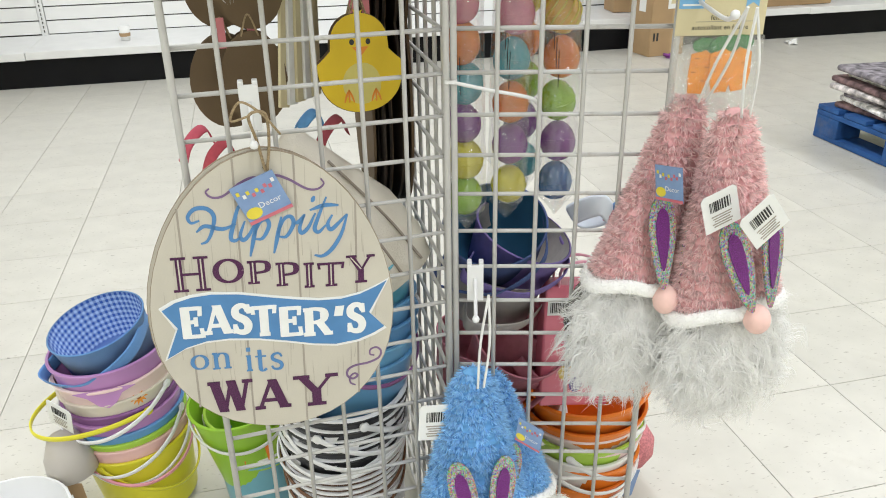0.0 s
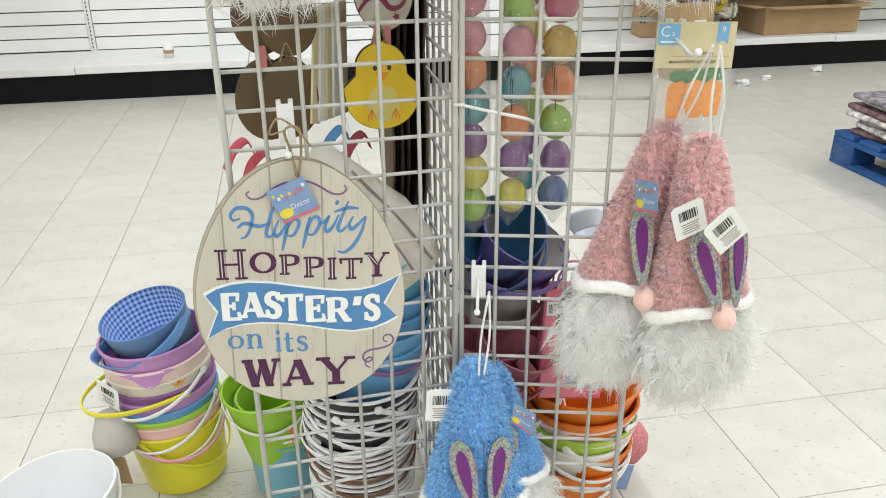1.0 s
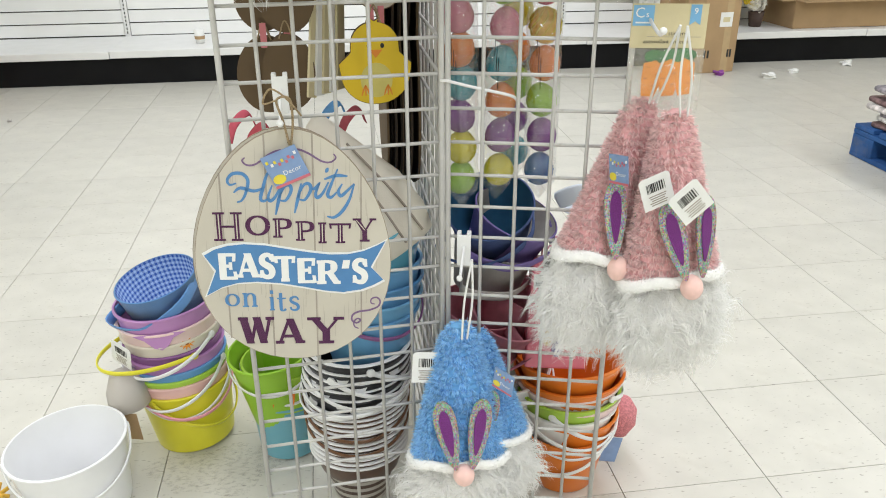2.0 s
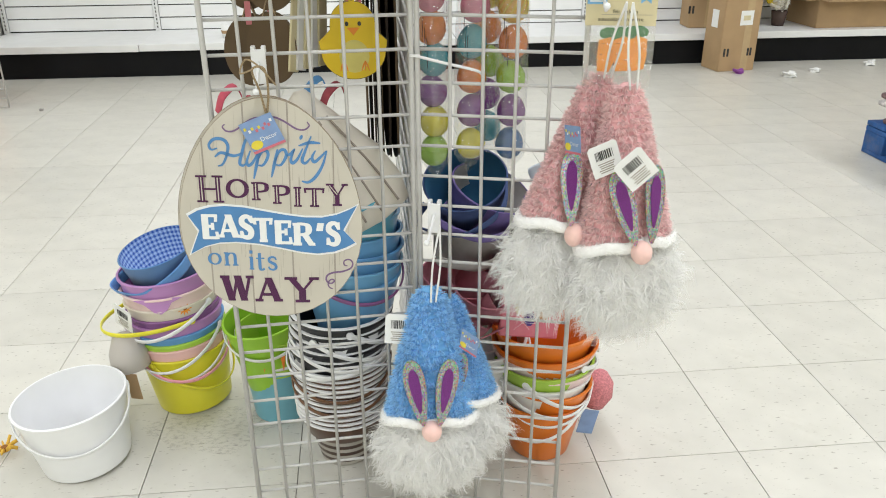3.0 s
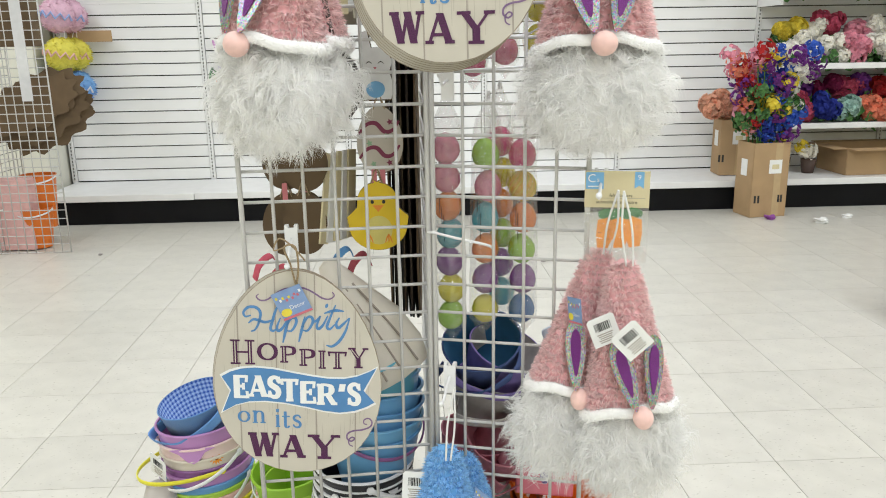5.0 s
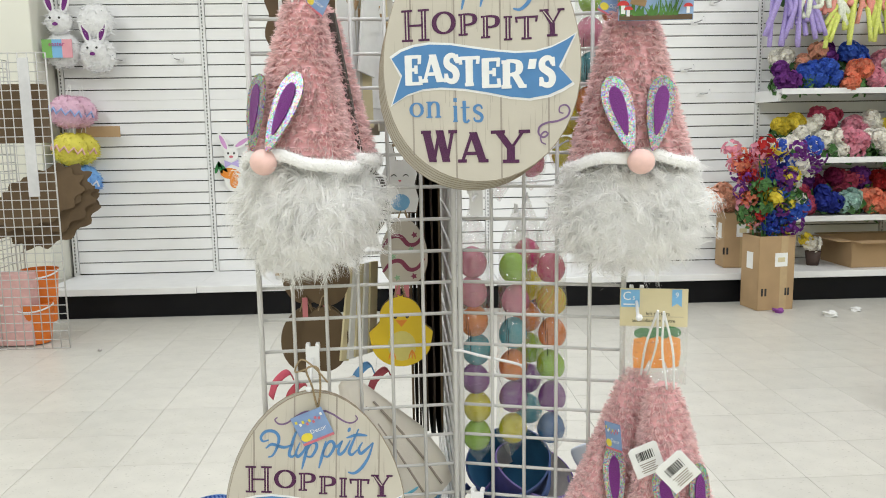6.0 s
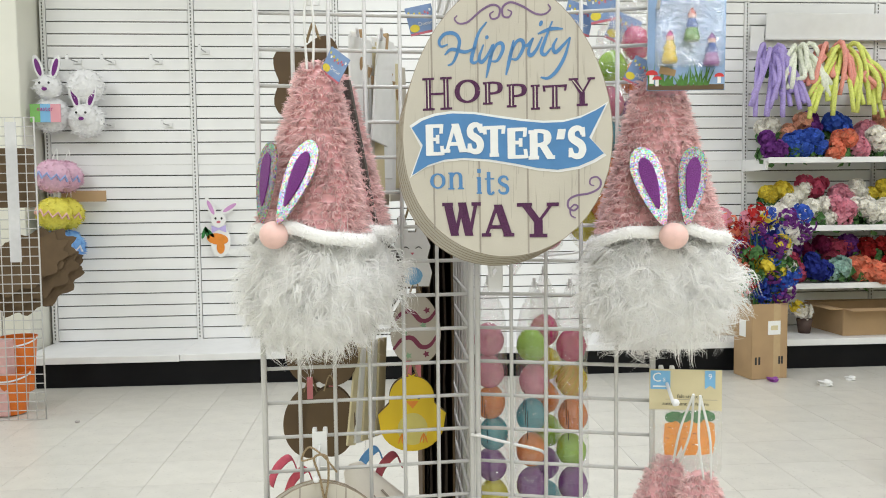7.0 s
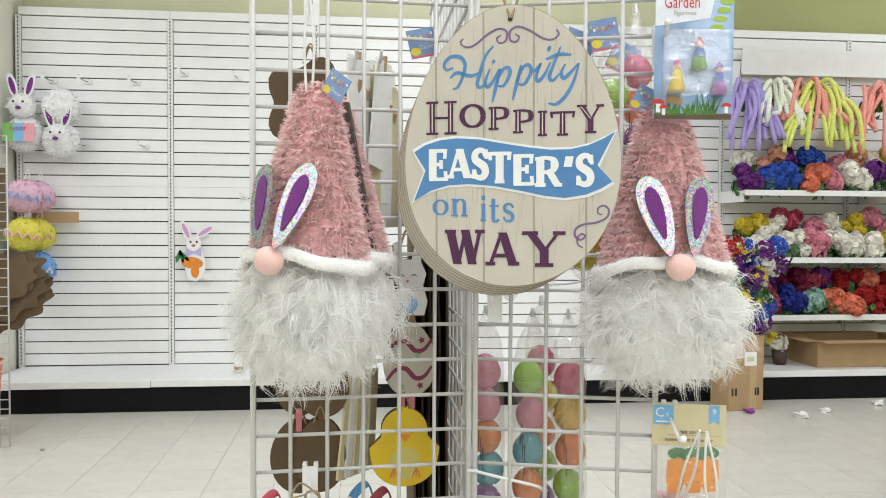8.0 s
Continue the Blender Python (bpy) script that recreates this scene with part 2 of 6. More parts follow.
S_CURVE = [(0.86, 0.76), (0.72, 0.94), (0.45, 0.97), (0.2, 0.86), (0.2, 0.66), (0.45, 0.54), (0.72, 0.43), (0.84, 0.25), (0.72, 0.07), (0.45, 0.03), (0.2, 0.1), (0.12, 0.26)]
P_BOWL = [(0.28, 0.96), (0.55, 0.96), (0.8, 0.9), (0.88, 0.73), (0.8, 0.56), (0.55, 0.49), (0.28, 0.49)]
STROKES = {
    "H": [("v", 0.2, 0, 0.2, 1, 1), ("v", 0.8, 0, 0.8, 1, 1), ("h", 0.2, 0.8, 0.5, 0)] + [("s", x, z, 0.4) for x in (0.2, 0.8) for z in (0, 1)],
    "O": [("c", bowl(0.5, 0.5, 0.42, 0.46, 0, 360, 18))],
    "P": [("v", 0.26, 0, 0.26, 1, 1), ("c", P_BOWL), ("s", 0.26, 0, 0.48), ("s", 0.2, 1, 0.34)],
    "R": [("v", 0.2, 0, 0.2, 1, 1), ("c", [(x * 0.86 - 0.03, z) for x, z in P_BOWL]), ("v", 0.86, 0, 0.52, 0.52, 1), ("s", 0.2, 0, 0.4), ("s", 0.14, 1, 0.26), ("s", 0.87, 0, 0.26)],
    "I": [("v", 0.5, 0, 0.5, 1, 1), ("s", 0.5, 0, 1.0), ("s", 0.5, 1, 1.0)],
    "T": [("v", 0.5, 0, 0.5, 1, 1), ("h", 0.02, 0.98, 0.95, 0), ("v", 0.06, 0.74, 0.02, 1, 0), ("v", 0.94, 0.74, 0.98, 1, 0), ("s", 0.5, 0, 0.46)],
    "Y": [("v", 0.5, 0.44, 0.14, 1, 1), ("v", 0.5, 0.44, 0.86, 1, 0), ("v", 0.5, 0, 0.5, 0.5, 1), ("s", 0.5, 0, 0.44), ("s", 0.16, 1, 0.38), ("s", 0.86, 1, 0.3)],
    "E": [("v", 0.24, 0, 0.24, 1, 1), ("h", 0.1, 0.94, 0.95, 0), ("h", 0.24, 0.7, 0.52, 0), ("h", 0.1, 0.98, 0.05, 0), ("v", 0.9, 0.7, 0.94, 1, 0), ("v", 0.98, 0, 0.93, 0.3, 0), ("v", 0.7, 0.38, 0.7, 0.66, 0)],
    "A": [("v", 0.12, 0, 0.48, 1, 0), ("v", 0.83, 0, 0.5, 1, 1), ("h", 0.24, 0.74, 0.3, 0), ("s", 0.13, 0, 0.3), ("s", 0.84, 0, 0.34)],
    "S": [("c", S_CURVE), ("v", 0.9, 0.68, 0.86, 1, 0), ("v", 0.1, 0, 0.12, 0.32, 0)],
    "W": [("v", 0.32, 0, 0.14, 1, 1), ("v", 0.34, 0, 0.52, 1, 0), ("v", 0.69, 0, 0.51, 1, 1), ("v", 0.7, 0, 0.88, 1, 0), ("s", 0.14, 1, 0.28), ("s", 0.88, 1, 0.24)],
    "'": [("v", 0.3, 0, 0.6, 1, 1)],
    "o": [("c", bowl(0.5, 0.5, 0.42, 0.45, 0, 360, 18))],
    "n": [("v", 0.22, 0, 0.22, 1, 1), ("c", [(0.22, 0.7), (0.4, 0.92), (0.62, 0.95), (0.77, 0.8), (0.79, 0.5), (0.79, 0.02)]), ("s", 0.22, 0, 0.38), ("s", 0.79, 0, 0.38), ("s", 0.14, 1, 0.2)],
    "i": [("v", 0.5, 0, 0.5, 0.66, 1), ("v", 0.5, 0.82, 0.5, 0.98, 1), ("s", 0.5, 0, 1.1), ("s", 0.3, 0.66, 0.6)],
    "t": [("v", 0.42, 0.14, 0.42, 1, 1), ("h", 0.04, 0.96, 0.7, 0), ("c", [(0.42, 0.2), (0.48, 0.06), (0.66, 0.02), (0.94, 0.12)])],
    "s": [("c", S_CURVE)]}


def letter(ch, x, z, w, h, material, parent, y, thick_stem, thin_stem, inline=None, deep=0.0006):
    """A raised slab letter whose box is centred at x, z; inline cuts a pale line into its thick stems."""
    bm, pale = bmesh.new(), []
    stem = (thin_stem, thick_stem)

    def quad(pts, target=None, lift=0.0):
        quad.count += 1
        plate([(px_ * w - w / 2, pz * h - h / 2) for px_, pz in pts], deep, target or bm, y=-0.00002 * quad.count - lift)
    quad.count = 0
    for st in STROKES[ch]:
        if st[0] == "v":
            x0, z0, x1, z1, k = st[1:]
            t = stem[k] / w / 2
            quad([(x0 - t, z0), (x0 + t, z0), (x1 + t, z1), (x1 - t, z1)])
            if inline and k and z1 - z0 > 0.5:
                q = t * 0.22
                pale.append(bmesh.new())
                quad([(x0 - q, z0 + 0.07), (x0 + q, z0 + 0.07), (x1 + q, z1 - 0.07), (x1 - q, z1 - 0.07)], pale[-1], 0.0006)
        elif st[0] == "h":
            t = thin_stem / h / 2
            quad([(st[1], st[3] - t), (st[2], st[3] - t), (st[2], st[3] + t), (st[1], st[3] + t)])
        elif st[0] == "s":
            t = thin_stem / h
            z0 = st[2] - t if st[2] > 0.6 else st[2]
            quad([(st[1] - st[3] / 2, z0), (st[1] + st[3] / 2, z0), (st[1] + st[3] / 2, z0 + t), (st[1] - st[3] / 2, z0 + t)])
        else:
            L = smooth_line([(a * w - w / 2, b * h - h / 2, 0) for a, b in st[1]], 4)
            quad.count += 1
            yy, left, right = -0.00002 * quad.count, [], []
            for i, q in enumerate(L):
                d = (L[min(i + 1, len(L) - 1)] - L[max(i - 1, 0)]).normalized()
                if ch in "Ss":
                    k = 0.25 + 0.75 * math.sin(math.pi * i / (len(L) - 1)) ** 2
                else:
                    k = abs(d.y) ** 1.5
                s2 = Vector((-d.y, d.x, 0)) * (thin_stem + (thick_stem - thin_stem) * k) / 2
                left.append(bm.verts.new((q.x + s2.x, yy, q.y + s2.y)))
                right.append(bm.verts.new((q.x - s2.x, yy, q.y - s2.y)))
            for i in range(len(L) - 1):
                bm.faces.new((left[i], right[i], right[i + 1], left[i + 1]))
    ob = part("letter", bm, material, parent, at=pose(x, y, z))
    for line in pale:
        part("inline_print", line, inline, ob)
    return ob


def write(text, x, z, size, material, parent, y, bold=0.0, name="lettering", width=0):
    """A line of print, centred at x, z, cap height size."""
    cu = bpy.data.curves.new(name, "FONT")
    cu.body, cu.offset, cu.align_x, cu.size, cu.resolution_u = text, bold, "CENTER", size / 0.7, 2
    ob = bpy.data.objects.new(name, cu)
    me = bpy.data.meshes.new_from_object(ob)
    bpy.data.objects.remove(ob)
    me.materials.clear()
    me.materials.append(material)
    o = new(name, me)
    o.parent = parent
    o.matrix_basis = pose(x, y, z - size / 2, 90, 0, 0)
    if width:
        xs = [v.co.x for v in me.vertices]
        k = width / max(1e-6, max(xs) - min(xs))
        for v in me.vertices:
            v.co.x *= k
    return o


# ---- structure ----
X0, X1, Y0, Y1 = -6.2, 7.6, -8.6, 5.67
floor = tagged(part("floor", box(X1 - X0, Y1 - Y0, 0.1, ((X0 + X1) / 2, (Y0 + Y1) / 2, -0.056)), M_JOINT, None), "speckled off-white vinyl tile shop floor with scuffs", "floor", kind="structure")
for nm, args in {"wall_north": (X1 - X0 + 0.4, 0.2, CEIL, ((X0 + X1) / 2, Y1 + 0.1, CEIL / 2)), "wall_south": (X1 - X0 + 0.4, 0.2, CEIL, ((X0 + X1) / 2, Y0 - 0.1, CEIL / 2)),
                 "wall_west": (0.2, Y1 - Y0, CEIL, (X0 - 0.1, (Y0 + Y1) / 2, CEIL / 2)), "wall_east": (0.2, Y1 - Y0, CEIL, (X1 + 0.1, (Y0 + Y1) / 2, CEIL / 2))}.items():
    tagged(part(nm, box(*args), M_PAINT, None), "plain pale yellow-green painted shop wall", "wall", kind="structure")
tagged(part("ceiling", box(X1 - X0 + 0.4, Y1 - Y0 + 0.4, 0.1, ((X0 + X1) / 2, (Y0 + Y1) / 2, CEIL + 0.05)), M_WHITE, None), "plain white shop ceiling", "ceiling", kind="structure")
# shaded right end of the wall top, darkened by colour on a thin slab
tagged(part("shaded_wall_band", box(3.9, 0.03, 0.72, (4.75, Y1 - 0.015, 3.03)), M_SHADED_PAINT, None), "darker olive stretch of the green wall above the shelving, shade in its colour", "wall", kind="structure")
tagged(part("pillar", box(0.9, 0.5, CEIL, (-2.745, 5.42, CEIL / 2), 0.01), M_CREAM, None), "cream painted square pillar at the end of the wall", "pillar", kind="structure")

SLAT_Y, KICK_Y, SECTION = 5.48, 4.93, 1.0033
SLAT_Z0, SLAT_STEP, LOWER, UPPER, SEAM_BOARD, DECK_TOP = 0.208, 0.0835, 14, 13, 0.149, 0.205
SEAM_Z = SLAT_Z0 + SLAT_STEP * LOWER
UPPER_Z = SEAM_Z + SEAM_BOARD
TOP_Z = UPPER_Z + SLAT_STEP * UPPER
UPRIGHTS = [-2.256 + SECTION * k for k in range(8)]
SLAT_W = SECTION - 0.042
slat_mesh = finish(box(SLAT_W, 0.02, SLAT_STEP - 0.0075, bevel=0.002), "slat", M_SLAT)
seam_mesh = finish(box(SLAT_W, 0.02, SEAM_BOARD / 2 - 0.0045, bevel=0.001), "seam_board", M_SLAT)
deck_mesh = finish(box(SECTION - 0.003, SLAT_Y - KICK_Y + 0.03, 0.045, bevel=0.004), "base_deck", M_WHITE)
for k in range(7):
    xa, xb = UPRIGHTS[k], UPRIGHTS[k + 1]
    xm = (xa + xb) / 2
    unit = thing("wall_shelving", "white slatted wall shelving bay with base deck and black kick plate", "shelving", pose(xm, SLAT_Y, 0), group="wall shelving bays")
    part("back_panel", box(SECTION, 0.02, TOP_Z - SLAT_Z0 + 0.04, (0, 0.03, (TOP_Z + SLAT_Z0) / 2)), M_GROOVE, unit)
    for i in range(LOWER):
        part("slat", slat_mesh, None, unit, at=pose(0, 0.005, SLAT_Z0 + SLAT_STEP * (i + 0.5)))
    for i in range(UPPER):
        part("slat", slat_mesh, None, unit, at=pose(0, 0.005, UPPER_Z + SLAT_STEP * (i + 0.5)))
    for i in range(2):
        part("seam_board", seam_mesh, None, unit, at=pose(0, 0.005 - 0.001 * i, SEAM_Z + SEAM_BOARD * (0.25 + 0.5 * i) + 0.0018 * (1 - 2 * i)))
    part("top_rail", box(SECTION - 0.002, 0.03, 0.055, (0, 0.003, TOP_Z + 0.0305), 0.003), M_SLAT, unit)
    upright = part("upright", box(0.036, 0.03, TOP_Z - 0.2, (-SECTION / 2, 0.0, 0.2 + (TOP_Z - 0.2) / 2), 0.002), M_WHITE, unit)
    bm = bmesh.new()
    for i in range(94):
        box(0.006, 0.004, 0.0145, (-SECTION / 2, -0.0155, 0.23 + i * 0.0254), bm=bm)
    part("slot_strip", bm, M_DARK, upright)
    part("base_deck", deck_mesh, None, unit, at=pose(0, (KICK_Y - SLAT_Y) / 2 - 0.02, DECK_TOP - 0.0225 + 0.003 * (k % 2)))
    part("kick_plate", box(SECTION, 0.02, 0.16, (0, KICK_Y - SLAT_Y + 0.012, 0.08)), M_BLACK, unit)

# ---- wire grid panels ----
CELL, RZ0, TOPROW = 0.0499, 0.006, 36
WR = 0.0028


def grid_panel(cells, label, at, rows=TOPROW, cell=CELL, wr=WR):
    g = thing("wire_grid_panel", label, "grid panel", at, group="wire grid panels")
    h = rows * cell
    vert = finish(rod((0, 0, 0), (0, 0, h), wr, 8), "vertical_wire", M_WIRE, True)
    horiz = finish(rod((0, 0, 0), (cells * cell, 0, 0), wr * 0.95, 8), "horizontal_wire", M_WIRE, True)
    edge = finish(rod((0, 0, 0), (0, 0, h), wr * 1.5, 10), "edge_wire", M_WIRE, True)
    for i in range(cells + 1):
        part("edge_wire" if i in (0, cells) else "vertical_wire", edge if i in (0, cells) else vert, None, g, at=pose(i * cell, 0, 0))
    for k in range(rows + 1):
        part("horizontal_wire", horiz, None, g, at=pose(0, 0.004, k * cell))
    return g


POST = (0.215, 0.897)
RIGHT_ANGLE, LEFT_ANGLE = -15.0, math.radians(4.0)
grid_panel(6, "white coated wire grid panel with signs, rusty at its foot", pose(POST[0] - 0.005 - 6 * CELL * math.cos(LEFT_ANGLE), POST[1] - 6 * CELL * math.sin(LEFT_ANGLE), RZ0, 0, 0, math.degrees(LEFT_ANGLE)))
grid_panel(5, "white coated wire grid panel with egg packs behind it", pose(POST[0] + 0.004, POST[1], RZ0, 0, 0, RIGHT_ANGLE))
grid_panel(12, "white coated wire grid panel standing across the display", pose(POST[0] - 0.004, POST[1] + 0.012, RZ0, 0, 0, 90))

# ---- materials of the goods ----
M_BOARD = mat("cream_printed_board", (0.57, 0.53, 0.45), 0.55, 0.05, 14, 0.15, 500)
M_MDF = mat("raw_board_edge", (0.33, 0.27, 0.2), 0.8, 0.15, 60)
M_LINE = mat("taupe_print", (0.36, 0.32, 0.27), 0.6)
M_GRAIN = mat("pale_grain_print", (0.46, 0.42, 0.35), 0.6)
M_SKY = mat("blue_print", (0.085, 0.235, 0.48), 0.5, 0.06, 40)
M_INK = mat("plum_print", (0.075, 0.012, 0.065), 0.4, 0.6, 700, 0.4, 1200)
M_WPRINT = mat("white_raised_print", (0.84, 0.84, 0.82), 0.5, 0.03, 60, 0.3, 700)
M_MAUVE = mat("mauve_print", (0.2, 0.12, 0.24), 0.5)
M_NAVYTAG = mat("slate_blue_card", (0.22, 0.33, 0.56), 0.5, 0.08, 60)
M_TAGWHITE = mat("white_card", (0.84, 0.84, 0.82), 0.55, 0.02)
M_BAR = mat("black_print", (0.03, 0.03, 0.03), 0.6)
M_YEL = mat("yellow_print", (0.75, 0.62, 0.06), 0.5)
M_CORAL = mat("coral_print", (0.6, 0.16, 0.2), 0.5)
M_PINKCORE = mat("pink_hat_cloth", (0.8, 0.46, 0.47), 0.9, 0.1, 80)
M_BLUECORE = mat("blue_hat_cloth", (0.16, 0.4, 0.72), 0.9, 0.1, 80)
M_PINKFUR = mat("pink_chenille", (0.92, 0.68, 0.67), 0.5, 0.1, 60, 0, island=0.24, sheen=0.3, thin=0.25)
M_BLUEFUR = mat("blue_chenille", (0.36, 0.66, 0.95), 0.45, 0.1, 60, 0, island=0.28, sheen=0.3, thin=0.3)
M_FUR = mat("white_faux_fur", (0.95, 0.945, 0.93), 0.6, 0.02, 40, 0, island=0.04, sheen=0.3, thin=0.55)
M_FLEECE = mat("white_fleece", (0.93, 0.92, 0.9), 0.9, 0.04, 80, 0.9, 350, sheen=0.3)
M_NOSE = mat("peach_felt", (0.88, 0.58, 0.52), 0.9, 0.06, 90, 0.4, 600, sheen=0.3)
M_FELT = mat("grey_felt_back", (0.1, 0.09, 0.08), 0.95, 0.2, 200, 0.4, 500)
M_PURPLE = mat("purple_glitter", (0.17, 0.025, 0.2), 0.3, 0.6, 700, 0.8, 900, metal=0.3)
M_CORD = mat("white_cord", (0.8, 0.8, 0.78), 0.8)
M_TWINE = mat("jute_twine", (0.35, 0.26, 0.15), 0.9, 0.3, 400, 0.5, 800)
M_BROWN = mat("brown_board", (0.13, 0.085, 0.045), 0.75, 0.1, 12, 0.1, 300, rand=0.1)
M_DKBROWN = mat("dark_brown_board", (0.03, 0.019, 0.011), 0.8, 0.2, 20, rand=0.4)
M_CHICK = mat("chick_yellow_print", (0.72, 0.5, 0.02), 0.5, 0.06, 10)
M_CHICKBELLY = mat("pale_yellow_print", (0.6, 0.52, 0.15), 0.5)
M_ORANGEP = mat("orange_print", (0.75, 0.25, 0.03), 0.5)
M_KRAFT = mat("kraft_cardboard", (0.42, 0.28, 0.15), 0.8, 0.07, 8, 0.1, 120)
M_CARDTAN = mat("pale_kraft_card", (0.66, 0.58, 0.36), 0.6, 0.04)
M_LTBLUE = mat("light_blue_print", (0.2, 0.45, 0.72), 0.5)
M_TEALD = mat("leaf_green_felt", (0.04, 0.2, 0.06), 0.95, 0.2, 60, 0.5, 500)
M_CARROT = mat("orange_felt", (0.9, 0.33, 0.03), 0.95, 0.08, 60, 0.5, 500)
M_CARROTL = mat("dark_orange_stitch", (0.45, 0.12, 0.01), 0.95)
M_GLASS = bpy.data.materials.new("clear_film")
M_GLASS.use_nodes = True
gn, gl = M_GLASS.node_tree.nodes, M_GLASS.node_tree.links
g_tr, g_gl, g_mx, g_no, g_bp, g_tc = gn.new("ShaderNodeBsdfTransparent"), gn.new("ShaderNodeBsdfGlossy"), gn.new("ShaderNodeMixShader"), gn.new("ShaderNodeTexNoise"), gn.new("ShaderNodeBump"), gn.new("ShaderNodeTexCoord")
g_gl.inputs["Roughness"].default_value, g_mx.inputs[0].default_value = 0.05, 0.2
g_no.inputs["Scale"].default_value, g_no.inputs["Detail"].default_value, g_no.inputs["Distortion"].default_value = 55, 4, 1.0
g_bp.inputs["Strength"].default_value, g_bp.inputs["Distance"].default_value = 1.0, 0.006
gl.new(g_tc.outputs["Object"], g_no.inputs["Vector"]), gl.new(g_no.outputs["Fac"], g_bp.inputs["Height"]), gl.new(g_bp.outputs[0], g_gl.inputs["Normal"])
gl.new(g_tr.outputs[0], g_mx.inputs[1]), gl.new(g_gl.outputs[0], g_mx.inputs[2]), gl.new(g_mx.outputs[0], gn["Material Output"].inputs[0])
M_SKYCARD = mat("sky_print_card", (0.28, 0.42, 0.65), 0.3, 0.35, 12, 0.02, coat=0.3)
M_GRASS = mat("grass_print", (0.07, 0.2, 0.03), 0.5, 0.4, 90)
M_RED = mat("red_print", (0.6, 0.04, 0.04), 0.45)
M_LEAF = mat("silk_leaf", (0.06, 0.16, 0.04), 0.6, 0.2, 40, island=0.3)
M_TERRA = mat("dark_pot", (0.08, 0.05, 0.04), 0.6)


def glitter(name, base):
    m = mat(name, base, 0.3, 0.2, 500, 0.0, metal=0.8)
    n, l = m.node_tree.nodes, m.node_tree.links
    tc = n.new("ShaderNodeTexCoord")
    vo = n.new("ShaderNodeTexVoronoi")
    vo.inputs["Scale"].default_value = 620
    l.new(tc.outputs["Object"], vo.inputs["Vector"])
    mx = n.new("ShaderNodeMixRGB")
    mx.inputs[0].default_value = 0.62
    mx.inputs[1].default_value = (*base, 1)
    l.new(vo.outputs["Color"], mx.inputs[2])
    l.new(mx.outputs[0], n["Principled BSDF"].inputs["Base Color"])
    bp = n.new("ShaderNodeBump")
    bp.inputs["Strength"].default_value, bp.inputs["Distance"].default_value = 0.8, 0.001
    sp = n.new("ShaderNodeSeparateColor")
    l.new(vo.outputs["Color"], sp.inputs[0])
    l.new(sp.outputs[0], bp.inputs["Height"])
    l.new(bp.outputs[0], n["Principled BSDF"].inputs["Normal"])
    return m


M_SILVER = glitter("silver_glitter", (0.24, 0.26, 0.27))
PAINTS = {}


def plastic(c, rough=0.3):
    key = (c, rough)
    if key not in PAINTS:
        PAINTS[key] = mat("moulded_plastic", c, rough, 0.03, 12, 0.02)
    return PAINTS[key]


# ---- egg shaped signs ----
U = 0.00069


def px(x, y):
    return ((x - 903) * U, (259 - y) * U)


def cu(x, y):
    return px(680 + x / 1.953, y / 1.953)


HIPPITY = [[(238, 232), (214, 238), (207, 218), (228, 195), (262, 196), (280, 222), (270, 268), (254, 298), (236, 306)], [(378, 163), (350, 198), (332, 252), (322, 292), (334, 302), (350, 290)],
           [(226, 268), (252, 250), (300, 262), (340, 248)], [(366, 240), (350, 284), (357, 301), (376, 284), (398, 242)], [(381, 210), (376, 222)],
           [(402, 240), (388, 296), (374, 356)], [(388, 290), (410, 246), (430, 240), (434, 262), (414, 298), (392, 300)], [(472, 232), (458, 292), (444, 350)], [(458, 288), (480, 240), (500, 234), (506, 258), (484, 296), (462, 296)],
           [(506, 256), (524, 250), (540, 228)], [(541, 228), (524, 270), (530, 288), (550, 270), (572, 226)], [(571, 172), (563, 190)], [(606, 176), (580, 240), (568, 276), (580, 288), (602, 266)], [(556, 216), (600, 202), (642, 204)],
           [(622, 234), (608, 262), (616, 282), (640, 262), (666, 234)], [(667, 234), (648, 296), (620, 344), (590, 368), (564, 364)]]
SCROLLS = [[(274, 134), (264, 146), (280, 162), (312, 158), (360, 122), (398, 106), (424, 118), (420, 148), (398, 154), (390, 138), (404, 128)],
           [(592, 118), (600, 134), (580, 150), (548, 146), (500, 116), (462, 102), (436, 116), (436, 146), (456, 152), (466, 136), (452, 126)],
           [(744, 742), (730, 736), (732, 718), (752, 712), (766, 728), (758, 752), (724, 768), (684, 774), (658, 788), (654, 812), (672, 826), (688, 814), (676, 806), (662, 820), (664, 842), (680, 852)]]
BANNER = ([(100, 520), (140, 496), (190, 481), (250, 475), (330, 481), (430, 500), (500, 512), (570, 521), (640, 521), (700, 508), (750, 486), (785, 466), (728, 576), (777, 632), (740, 654), (690, 674),
           (620, 684), (550, 676), (470, 658), (380, 641), (290, 633), (220, 637), (160, 654), (98, 690), (140, 584)])
LETTERS = [("H", 753, 808, 177, 236), ("O", 814, 859, 184, 225), ("P", 864, 901, 190, 230), ("P", 907, 944, 196, 237), ("I", 951, 967, 199, 243), ("T", 973, 1014, 201, 243), ("Y", 1019, 1063, 191, 240)]
WHITES = [("E", 757, 790, 262, 318), ("A", 791, 835, 262, 314), ("S", 836, 864, 264, 315), ("T", 866, 903, 269, 324), ("E", 907, 943, 274, 328), ("R", 946, 993, 279, 331), ("'", 999, 1010, 279, 297), ("S", 1017, 1046, 277, 329)]
BLUES = [("o", 765, 792, 351, 379), ("n", 797, 828, 350, 381), ("i", 851, 860, 344, 390), ("t", 865, 884, 351, 392), ("s", 889, 911, 359, 391)]
